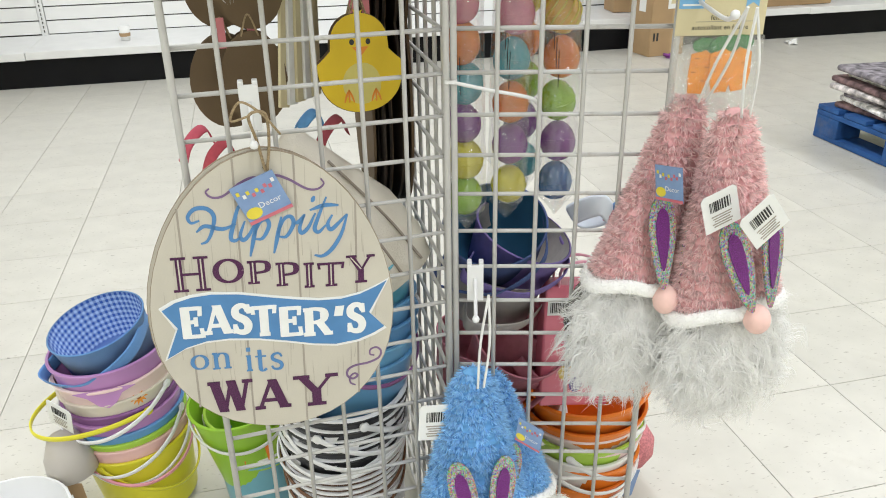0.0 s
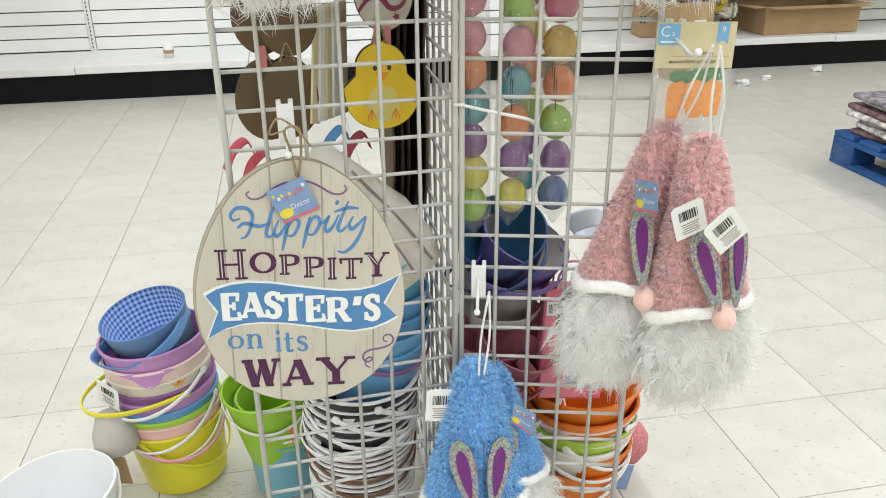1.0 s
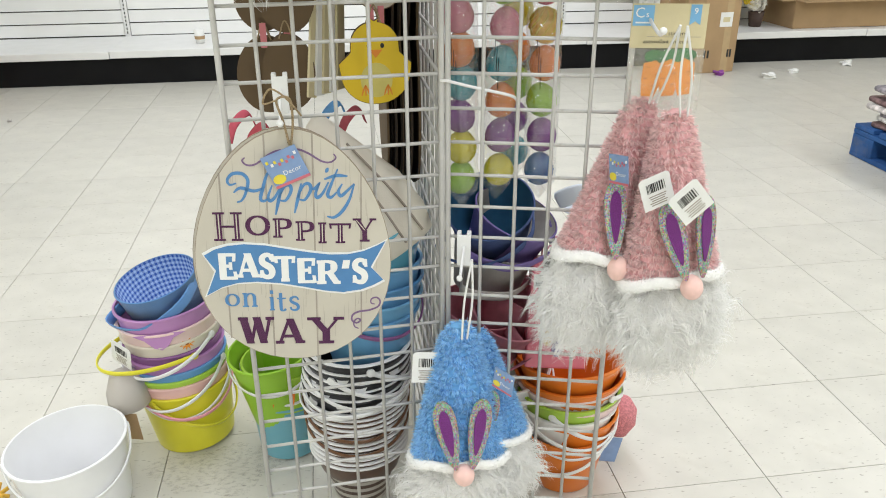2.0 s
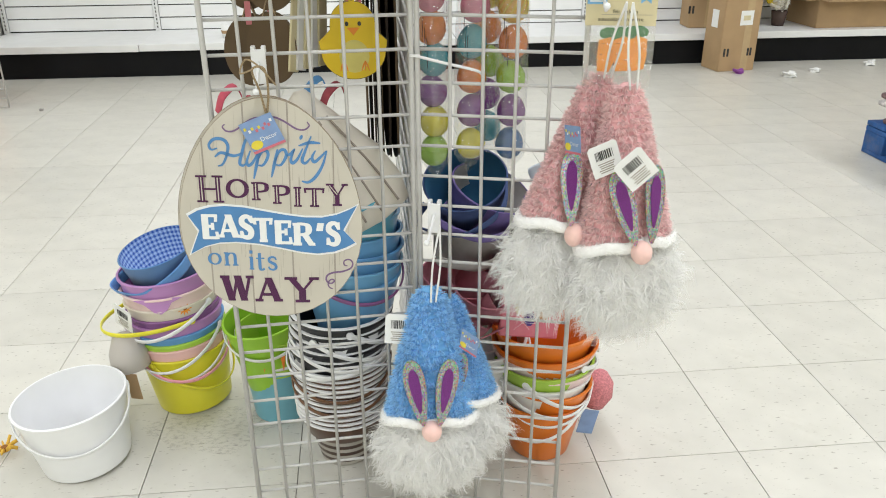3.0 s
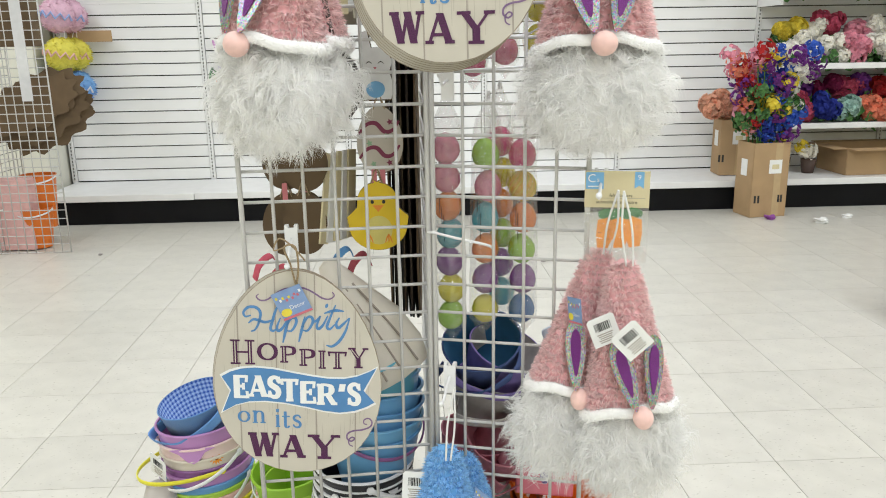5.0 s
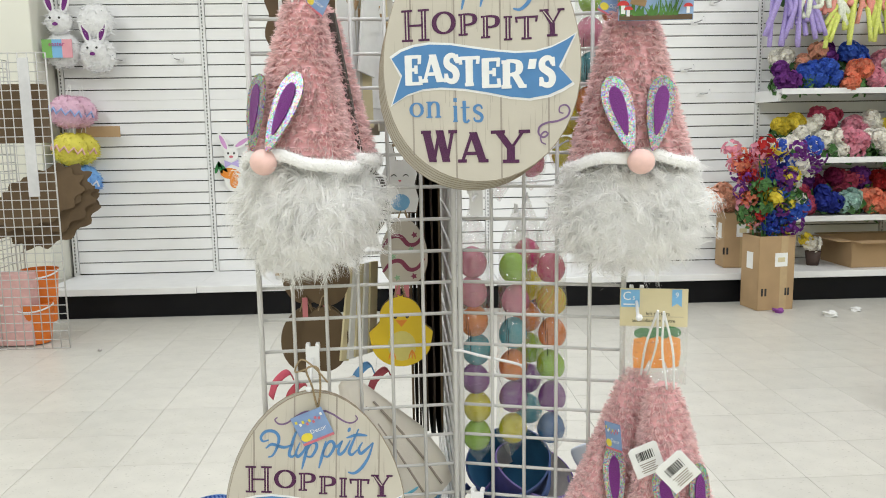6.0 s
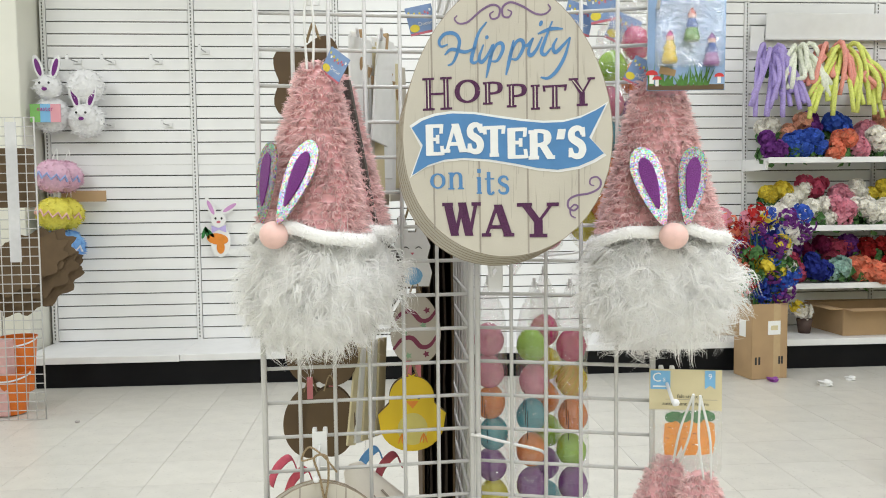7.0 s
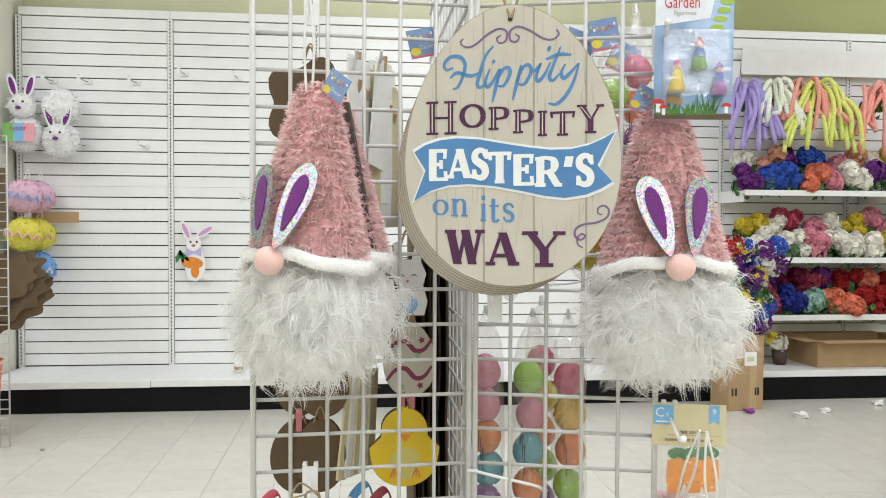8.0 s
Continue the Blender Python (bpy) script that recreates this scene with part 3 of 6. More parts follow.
WAYS = [("W", 786, 858, 405, 466), ("A", 860, 918, 410, 468), ("Y", 926, 998, 408, 470)]


def blank_sign(label, at):
    t = thing("egg_sign", label, "sign", at, group="egg shaped signs")
    part("board", plate(egg_outline(0.263, 0.34), 0.0035), [M_MDF], t)
    part("face_print", plate(egg_outline(0.2615, 0.3385), 0.0003, y=-0.0004), M_BOARD, t)
    return t


def full_sign(label, at):
    t = blank_sign(label, at)
    rnd = random.Random(4)
    ol = egg_outline(0.258, 0.336, 96)
    for gx in (771, 856, 944, 1034):
        x = px(gx, 0)[0]
        zs = [z for (a, z) in ol if abs(a - x) < 0.007]
        part("plank_line", box(0.0022, 0.0003, max(zs) - min(zs), (x, -0.0006, (max(zs) + min(zs)) / 2)), M_LINE, t)
    bm = bmesh.new()
    for k in range(260):
        z, x = rnd.uniform(-0.16, 0.155), rnd.uniform(-0.125, 0.125)
        if (x / 0.122) ** 2 + ((z + 0.01) / 0.152) ** 2 < 0.9:
            ln = rnd.uniform(0.012, 0.045)
            w = rnd.uniform(-0.0015, 0.0015)
            v = [bm.verts.new((x + dx, -0.00055, z + dz)) for dx, dz in ((-0.00035, 0), (0.00035, 0), (w + 0.0004, ln * 0.5), (w, ln), (w - 0.0004, ln * 0.5))]
            bm.faces.new(v)
    part("grain_print", bm, M_GRAIN, t)
    for st in HIPPITY:
        part("brush_stroke", ribbon([cu(*p) for p in st], 0.0045, -0.0011, 0.0006, taper=0.4), M_SKY, t)
    for st in SCROLLS:
        part("scroll", ribbon([cu(*p) for p in st], 0.0026, -0.0011, 0.0006, n=8, taper=0.6), M_MAUVE, t)
    out = [cu(*p) for p in BANNER]
    cx, cz = sum(p[0] for p in out) / len(out), sum(p[1] for p in out) / len(out)
    wide = [(cx + (x - cx) * 1.025, cz + (z - cz) * 1.025 + (0.0022 if z > cz else -0.0022)) for x, z in out]
    part("banner_edge", plate(wide, 0.0006, y=-0.0012), M_WPRINT, t)
    part("banner", plate(out, 0.0005, y=-0.0019), M_SKY, t, "blue banner with a white edge")
    def put(seq, material, y, stems, **kw):
        for ch, a, b, c, d in seq:
            x, z = px((a + b) / 2, (c + d) / 2)
            letter(ch, x, z, (b - a) * U, (d - c) * U, material, t, y, stems[0] * U, stems[1] * U, **kw)
    put(LETTERS, M_INK, -0.0011, (9.5, 4), inline=M_BOARD)
    put(WHITES, M_WPRINT, -0.0028, (14, 6.5), deep=0.0012)
    put(BLUES, M_SKY, -0.0011, (6.5, 2.6))
    put(WAYS, M_INK, -0.0013, (15.5, 6.5))
    part("hang_hole", lathe([(0.0, 0), (0.0028, 0), (0.0028, 0.0004), (0, 0.0004)], 12), M_BAR, t, at=pose(0, -0.0006, 0.152, 90, 0, 0))
    return t


def tag_card(at, group="hang tags"):
    """Blue printed hang tag with bunting and a yellow chick, the word on it readable."""
    t = thing("hang_tag", "slate blue cardboard hang tag with printed bunting", "tag", at, group=group)
    part("card", box(0.05, 0.0008, 0.05, bevel=0.0), M_NAVYTAG, t)
    part("red_edge", box(0.05, 0.0006, 0.004, (0, -0.0005, -0.023)), M_CORAL, t)
    part("yellow_chick", plate([(0.009 * math.cos(a) - 0.015, 0.007 * math.sin(a) - 0.013) for a in [k * math.pi / 8 for k in range(16)]], 0.0004, y=-0.0008), M_YEL, t)
    rnd = random.Random(1)
    for k in range(9):
        part("flag", box(0.0035, 0.0004, 0.0045, (-0.02 + k * 0.005, -0.0006, 0.015 - 0.004 * math.sin(k * 0.39) - (k % 2) * 0.004)), (M_YEL, M_CORAL, M_TAGWHITE)[rnd.randrange(3)], t)
    write("Decor", 0.006, -0.007, 0.007, M_TAGWHITE, t, -0.0008)
    return t


def price_tag(at):
    t = thing("price_tag", "white card price tag with a printed barcode", "tag", at, group="price tags")
    part("card", plate([(-0.021, -0.025), (0.021, -0.025), (0.021, 0.021), (0.017, 0.025), (-0.017, 0.025), (-0.021, 0.021)], 0.0006), M_TAGWHITE, t)
    bm = bmesh.new()
    rnd = random.Random(2)
    x = -0.012
    while x < 0.012:
        w = rnd.choice((0.0006, 0.0012, 0.0018))
        box(w, 0.0003, 0.014, (x, -0.0003, 0.008), bm=bm)
        x += w + rnd.choice((0.0007, 0.0013))
    part("barcode", bm, M_BAR, t)
    for k in range(5):
        part("print_bar", box(0.024 - 0.003 * (k % 3), 0.0003, 0.0014, (0, -0.0003, -0.005 - 0.0035 * k)), M_LINE, t)
    return t


def peg_hook(at, length=0.075, rise=0.012, droop=0.0):
    t = thing("peg_hook", "white plastic coated display hook clipped on the wire grid", "hook", at, group="display hooks")
    bm = box(0.021, 0.004, 0.05, (0, -0.007, -0.018), 0.0008)
    for sx in (-0.0075, 0.0075):
        box(0.006, 0.012, 0.006, (sx, -0.001, 0.008), 0.001, bm)
        box(0.006, 0.004, 0.01, (sx, 0.006, 0.004), 0.0008, bm)
    part("bracket", bm, M_PLASTIC, t)
    part("arm", tube([(0, -0.008, -0.012), (0, -0.03, -0.014 - droop * 0.3), (0, -length * 0.8, -0.016 - droop * 0.8), (0, -length, -0.016 - droop + rise)], 0.0024, 8), M_PLASTIC, t, smooth=True)
    part("ball_tip", lathe([(0, -0.0048), (0.0035, -0.0034), (0.0048, 0), (0.0035, 0.0034), (0, 0.0048)], 12), M_PLASTIC, t, at=pose(0, -length, -0.016 - droop + rise), smooth=True)
    return t


S1 = pose(-0.0105, 0.836, 0.625, 0, 2.5, -2)
full_sign("cream egg-shaped wooden sign printed with Easter greeting on a peg", S1 @ Matrix.Scale(1.045, 4))
blank_sign("cream egg-shaped wooden sign behind the printed one", S1 @ pose(-0.004, 0.0075, 0.001) @ Matrix.Scale(1.045, 4))
S2 = pose(0.2355, 0.732, 1.290, 0, -0.5, -17)
full_sign("cream egg-shaped wooden sign printed with Easter greeting, front of a stack", S2)
for k in range(1, 6):
    blank_sign("cream egg-shaped wooden sign stacked behind the front one", S2 @ pose(-0.0034 * k, 0.0065 * k, -0.0028 * k, 0, 0.6 * k, 0))
tag_card(S1 @ pose(-0.006, -0.006, 0.126, 8, -24, 0))
tag_card(pose(0.142, 0.908, 1.451, 0, -14, 10) @ Matrix.Scale(0.8, 4))
twine = thing("twine_loop", "brown jute twine loop holding the sign on its hook", "twine", S1, group="twine loops")
part("cord", tube([(0.0, -0.003, 0.156), (-0.006, -0.012, 0.19), (-0.012, -0.03, 0.222), (0.004, -0.028, 0.224), (0.006, -0.01, 0.19), (0.002, -0.003, 0.156)], 0.0016, 6), M_TWINE, twine)
part("bow", tube([(-0.012, -0.03, 0.222), (-0.03, -0.02, 0.215), (-0.02, -0.025, 0.235), (0.0, -0.03, 0.225), (0.018, -0.02, 0.2)], 0.0013, 6), M_TWINE, twine)
twine2 = thing("twine_loop", "brown jute twine loop holding the stacked signs", "twine", S2, group="twine loops")
part("cord", tube([(0.0, -0.003, 0.153), (-0.01, 0.01, 0.19), (0, 0.03, 0.23), (0.01, 0.01, 0.19), (0.002, -0.003, 0.153)], 0.0016, 6), M_TWINE, twine2)

peg_hook(pose(-0.012, POST[1] - 0.016, 0.856), 0.07, 0.006, 0.03)
peg_hook(pose(0.243, POST[1] - 0.008, 0.605, 0, 0, RIGHT_ANGLE), 0.075, 0.006, 0.022)
peg_hook(pose(0.246, POST[1] - 0.008, 1.102, 0, 0, RIGHT_ANGLE), 0.06, 0.014, 0.0)
peg_hook(pose(-0.01, POST[1] - 0.016, 1.505), 0.12, 0.01)
peg_hook(pose(0.30, POST[1] - 0.022, 1.555, 0, 0, RIGHT_ANGLE), 0.2, 0.01)
peg_hook(pose(0.46, 0.834, 1.455, 0, 0, RIGHT_ANGLE), 0.09, 0.01)
peg_hook(pose(0.478, 0.826, 0.945, 0, 0, RIGHT_ANGLE), 0.13, 0.008)


# ---- gnome ornaments ----
def strands(roots, normals, length, width, droop, seed, curl=0.3, segs=3, spread=0.5):
    """Tapered hair strips as one mesh."""
    rnd = random.Random(seed)
    V, F = [], []
    for p, nrm in zip(roots, normals):
        p = Vector(p)
        d = (Vector(nrm) + Vector((rnd.uniform(-1, 1), rnd.uniform(-1, 1), rnd.uniform(-1, 1))) * spread).normalized()
        ln = length * rnd.uniform(0.6, 1.25)
        side = d.cross(Vector((rnd.uniform(-1, 1), rnd.uniform(-1, 1), rnd.uniform(-1, 1)))).normalized()
        bend = Vector((rnd.uniform(-curl, curl), rnd.uniform(-curl, curl) * 0.5, -droop))
        base = len(V)
        for k in range(segs + 1):
            w = width * (1 - k / segs) * 0.5 + width * 0.06
            V += [tuple(p + side * w), tuple(p - side * w)]
            d = (d + bend * (1.6 / segs)).normalized()
            p = p + d * (ln / segs)
        F += [(base + 2 * k, base + 2 * k + 1, base + 2 * k + 3, base + 2 * k + 2) for k in range(segs)]
    me = bpy.data.meshes.new("strands")
    me.from_pydata(V, [], F)
    return me


HAT_H, HAT_W, HAT_D = 0.222, 0.083, 0.055


def hat_radius(t):
    return 0.27 + 0.73 * (1 - t) - 0.14 * max(0.0, t - 0.9) * 10


def locks(roots, dirs, length, width, seed, per=9, segs=7):
    """Wavy locks of hair: strips that share a bend and gather at the tip, as one mesh."""
    rnd = random.Random(seed)
    V, F = [], []
    for p, d in zip(roots, dirs):
        p, d = Vector(p), Vector(d).normalized()
        side = d.cross(Vector((rnd.uniform(-1, 1), rnd.uniform(-1, 1), rnd.uniform(-0.4, 0.4)))).normalized()
        ln, ph, amp = length * rnd.uniform(0.6, 1.3), rnd.uniform(0, 6.28), rnd.uniform(0.006, 0.0135)
        path = [p + d * (ln * k / segs) + side * amp * (math.sin(ph + 6.2 * k / segs) - math.sin(ph)) + Vector((0, 0, -0.12 * ln * (k / segs) ** 2)) for k in range(segs + 1)]
        for q in range(per):
            o = Vector((rnd.gauss(0, 1), rnd.gauss(0, 1), rnd.gauss(0, 1))) * 0.0036
            w0 = d.cross(Vector((rnd.uniform(-1, 1), rnd.uniform(-1, 1), rnd.uniform(-1, 1)))).normalized() * width * 0.5
            base, cut = len(V), rnd.uniform(0.75, 1.0)
            for k in range(segs + 1):
                t = k / segs
                c = path[k] * cut + p * (1 - cut) + o * (1 - 0.55 * t)
                w = w0 * (1.05 - t)
                V += [tuple(c + w), tuple(c - w)]
            F += [(base + 2 * k, base + 2 * k + 1, base + 2 * k + 3, base + 2 * k + 2) for k in range(segs)]
    me = bpy.data.meshes.new("locks")
    me.from_pydata(V, [], F)
    return me


def make_gnome(fur, core_cloth, label, seed, at):
    g = thing("gnome_ornament", label, "ornament", at, group="hanging gnome ornaments")
    rnd = random.Random(seed)
    core = lathe([(hat_radius(t) * 0.93 + 0.022 * math.sin(2 * math.pi * (t * 21 - 0.25)) - 0.02, t * HAT_H) for t in [k / 108 for k in range(109)]] + [(0, HAT_H)], 28, sx=HAT_W, sy=HAT_D)
    hat = part("hat", core, core_cloth, g, smooth=True)
    roots, nor = [], []
    rows = 21
    for k in range(rows):
        t = (k + 0.5) / rows
        r = hat_radius(t)
        for i in range(int(20 + 140 * r)):
            a = rnd.uniform(0, 2 * math.pi)
            tt = min(1, max(0, t + rnd.gauss(0, 0.005)))
            up = rnd.uniform(-0.9, 0.2)
            for b in range(10):
                roots.append((r * HAT_W * 0.92 * math.cos(a), r * HAT_D * 0.92 * math.sin(a), tt * HAT_H))
                nor.append((math.cos(a), math.sin(a) * 1.3, up))
    me = strands(roots, nor, 0.0102, 0.0019, 0.12, seed, 0.25, 2, 0.75)
    me.materials.append(fur)
    part("chenille_nap", me, None, hat)
    ring = [(HAT_W * 1.0 + 0.0075 * math.cos(a), 0.0085 * math.sin(a) - 0.002) for a in [2 * math.pi * k / 10 for k in range(10)]]
    brim = lathe(ring, 40, closed=True, sy=0.7)

    def wave(x):
        return 0.016 * (1 - (x / 0.09) ** 2) + 0.0025 * math.sin(x * 90) - 0.01
    for v in brim.verts:
        v.co.z += wave(v.co.x)
    bo = part("brim", brim, M_FLEECE, g, "white fleece brim", smooth=True)
    roots, nor = [], []
    for k in range(1500):
        a, b = rnd.uniform(0, 6.283), rnd.uniform(0, 6.283)
        rr, x = HAT_W + 0.0075 * math.cos(b), 0
        x = rr * math.cos(a)
        roots.append((x, rr * 0.7 * math.sin(a), 0.0085 * math.sin(b) - 0.002 + wave(x)))
        nor.append((math.cos(a) * math.cos(b), math.sin(a) * math.cos(b), math.sin(b)))
    me = strands(roots, nor, 0.0045, 0.0014, 0.1, seed + 3, 0.3, 2, 0.7)
    me.materials.append(M_FUR)
    part("fleece_nap", me, None, bo)
    nose = lathe([(0.0175 * math.sin(math.pi * k / 10), -0.0175 * math.cos(math.pi * k / 10)) for k in range(11)], 18)
    part("nose", nose, M_NOSE, g, "round peach felt nose", at=pose(0, -HAT_D - 0.0125, -0.004), smooth=True)
    for sx in (-1, 1):
        ol = [(0.0165 * math.cos(a) * (1 + 0.42 * math.sin(a)), 0.052 * math.sin(a)) for a in [2 * math.pi * k / 28 for k in range(28)]]
        ear = part("ear", plate(ol, 0.003), M_SILVER, g, "silver glitter bunny ear", at=pose(sx * 0.0245, -HAT_D * 0.86 - 0.013, 0.062, -15, sx * 14, sx * 8) @ Matrix.Scale(1.06, 4))
        part("inner_ear", plate([(x * 0.5, z * 0.66 + 0.003) for x, z in ol], 0.001, y=-0.0014), M_PURPLE, ear, "purple inner ear")
    body = lathe([(math.sin(math.pi * k / 14) ** 0.75, -0.074 - 0.078 * -math.cos(math.pi * k / 14)) for k in range(15)], 28, sx=0.087, sy=0.05)
    beard = part("beard", body, M_FLEECE, g, "long white faux fur beard", smooth=True)
    roots, dirs = [], []
    for i in range(640):
        u, a = rnd.uniform(-0.95, 1), rnd.uniform(math.pi * 0.92, math.pi * 2.08)
        c = math.sqrt(1 - u * u)
        n = Vector((c * math.cos(a), c * math.sin(a), u * 0.7))
        roots.append((c * 0.085 * math.cos(a), c * 0.049 * math.sin(a), -0.068 + 0.073 * u))
        d = Vector((0, 0, -1)) + n * n.z
        dirs.append(d * 0.8 + n * 0.45 + Vector((rnd.uniform(-0.9, 0.9), rnd.uniform(-0.2, 0.2), rnd.uniform(-0.3, 0.6))))
    me = locks(roots, dirs, 0.042, 0.0021, seed + 7, 7)
    me.materials.append(M_FUR)
    part("faux_fur", me, None, beard)
    part("back_panel", plate([(0.08 * math.cos(a), 0.068 * math.sin(a) - 0.068) for a in [2 * math.pi * k / 24 for k in range(24)]], 0.004, y=0.044), M_FELT, g, "grey felt back")
    return g


def loop(gnome, p, q, bulge=0.004):
    """The hanging cord of a gnome, from its tip p up to q."""
    inv = gnome.matrix_basis.inverted()
    d = Vector(q) - Vector(p)
    for sg in (-1, 1):
        o = part("hanging_cord", tube([(sg * bulge, 0, 0), tuple(d * 0.5 + Vector((sg * bulge * 1.5, -0.002, 0))), tuple(d)], 0.0017, 6), M_CORD, gnome, "white looped cord")
        o.matrix_parent_inverse = inv
        o.matrix_basis = pose(*p)


def sized(x, y, z):
    return Matrix.Diagonal((x, y, z, 1))


PINK = make_gnome(M_PINKFUR, M_PINKCORE, "pink chenille gnome ornament with white beard and glitter ears", 11, pose(-0.010, 0.812, 1.148, -3, 1, -37))
P_UR = copy_thing(PINK, pose(0.458, 0.804, 1.1435, -3, 0, -3) @ sized(1.07, 0.95, 0.99))
P_FRONT = copy_thing(PINK, pose(0.5155, 0.755, 0.599, -2, -4, 6) @ sized(0.88, 0.9, 1.03))
P_BACK = copy_thing(PINK, pose(0.436, 0.815, 0.605, -2, 12, 3) @ sized(0.84, 0.9, 1.03))
copy_thing(PINK, pose(0.018, 0.875, 1.152, -3, -3, -28) @ sized(1.0, 1, 1))
copy_thing(PINK, pose(0.488, 0.88, 1.1445, -3, 1, -3))
BLUE = make_gnome(M_BLUEFUR, M_BLUECORE, "blue chenille gnome ornament with white beard and glitter ears", 23, pose(0.228, 0.836, 0.251, -4, 0, -3) @ sized(0.97, 1.0, 1.03))
copy_thing(BLUE, pose(0.281, 0.872, 0.260, -4, -8, -25) @ sized(0.88, 0.9, 0.8))
PINK.matrix_basis = pose(-0.013, 0.832, 1.150, -3, 1, -37) @ sized(1.09, 1.05, 1.04)
part("hat_back", plate([(-HAT_W * 0.86, 0.0), (HAT_W * 0.86, 0.0), (HAT_W * 0.2, HAT_H * 0.92), (-HAT_W * 0.2, HAT_H * 0.92)], 0.004, y=0.044), M_FELT, PINK, "dark felt back of the hat")
loop(PINK, (-0.010, 0.823, 1.367), (-0.010, 0.82, 1.492))
loop(BLUE, (0.234, 0.829, 0.462), (0.246, 0.838, 0.592))
loop(P_UR, (0.456, 0.804, 1.358), (0.454, 0.78, 1.442))
loop(P_FRONT, (0.507, 0.751, 0.819), (0.488, 0.731, 0.937), 0.005)
loop(P_BACK, (0.485, 0.803, 0.825), (0.482, 0.738, 0.937), 0.005)
tag_card(pose(0.024, 0.806, 1.369, 0, 35, -35) @ Matrix.Scale(0.72, 4))
tag_card(pose(0.427, 0.755, 0.749, 0, -10, -72) @ Matrix.Scale(0.8, 4))
tag_card(pose(0.288, 0.79, 0.405, 0, 8, -50) @ Matrix.Scale(0.75, 4))
tag_card(pose(0.435, 0.815, 1.361, 0, 30, -25) @ Matrix.Scale(0.72, 4))
price_tag(pose(0.4925, 0.671, 0.731, 12, -42, 0) @ Matrix.Scale(1.08, 4))
price_tag(pose(0.4585, 0.699, 0.737, 10, -22, 0))
price_tag(pose(0.178, 0.846, 0.405, 0, 4, -4) @ Matrix.Scale(1.12, 4))


# ---- carded goods on the grid ----
def felt_pack(at):
    t = thing("felt_sticker_pack", "bagged orange carrot felt stickers under a tan header card", "sticker pack", at)
    hd = part("header_card", box(0.098, 0.001, 0.057, (0, 0, 0.0285)), M_CARDTAN, t)
    part("blue_mark", box(0.027, 0.0006, 0.026, (-0.034, -0.001, 0.042)), M_LTBLUE, hd)
    write("C", -0.039, 0.046, 0.013, M_TAGWHITE, hd, -0.0018)
    write("s", -0.029, 0.044, 0.008, M_TAGWHITE, hd, -0.0018)
    part("white_dash", box(0.02, 0.0004, 0.002, (-0.034, -0.0016, 0.033)), M_TAGWHITE, hd)
    part("blue_ribbon", plate([(0.026, 0.03), (0.033, 0.035), (0.040, 0.03), (0.040, 0.056), (0.026, 0.056)], 0.0006, y=-0.0012), M_LTBLUE, hd)
    write("9", 0.033, 0.048, 0.008, M_TAGWHITE, hd, -0.0018)
    write("felt stickers", 0.006, 0.0195, 0.0052, M_BAR, hd, -0.0012)
    write("autocollant en feutre", 0.0, 0.009, 0.0052, M_BAR, hd, -0.0012)
    part("rule", box(0.07, 0.0003, 0.0006, (0.008, -0.0008, 0.0148)), M_LINE, hd)
    for k, (x, z, r) in enumerate(((-0.016, -0.038, 10), (0.006, -0.036, 2), (0.026, -0.035, -5))):
        bm = plate([(-0.017, 0.018), (0.0, 0.026), (0.017, 0.018), (0.016, -0.008), (0.011, -0.03), (-0.008, -0.032), (-0.014, -0.01)], 0.0025)
        car = part("carrot", bm, M_CARROT, t, "orange felt carrot", at=pose(x, -0.002 - 0.003 * (k % 2), z, 0, r, 0) @ Matrix.Scale(0.86, 4))
        for i in range(4):
            part("stitch", box(0.006, 0.0005, 0.0011, (-0.009 + (i % 2) * 0.016, -0.0004, 0.014 - i * 0.009)), M_CARROTL, car)
        bm = bmesh.new()
        for i in range(5):
            a = math.radians(30 + i * 30)
            plate([(0.012 * math.cos(a) + 0.0088 * math.cos(b), 0.026 + 0.008 * math.sin(a) + 0.0078 * math.sin(b)) for b in [q * math.pi / 6 for q in range(12)]], 0.0022, bm, y=-0.0005 * (i % 3))
        part("carrot_top", bm, M_TEALD, car, "green felt carrot top")
    bag = part("clear_bag", plate([(-0.048, -0.086), (0.048, -0.086), (0.049, 0), (-0.049, 0)], 0.009, y=-0.0075), M_GLASS, t, "clear plastic bag")
    bag.visible_shadow = False
    return t


felt_pack(pose(0.50, 0.812, 0.896, 0, 0, -12))


def figurine(at, parent, coat, dress, hat):
    f = part("figurine", lathe([(0, 0), (0.011, 0.0), (0.012, 0.004), (0.0085, 0.018), (0.0075, 0.022)], 14), dress, parent, "small painted garden ornament", at=at, smooth=True)
    part("middle", lathe([(0.0085, 0.018), (0.0095, 0.022), (0.006, 0.03), (0.005, 0.034)], 14), coat, f, smooth=True)
    part("top_knob", lathe([(0, 0.03), (0.0055, 0.033), (0.006, 0.038), (0.0035, 0.042)], 12), M_NOSE, f, smooth=True)
    part("pointed_cap", lathe([(0.0068, 0.039), (0.0045, 0.043), (0, 0.05)], 12), hat, f, smooth=True)


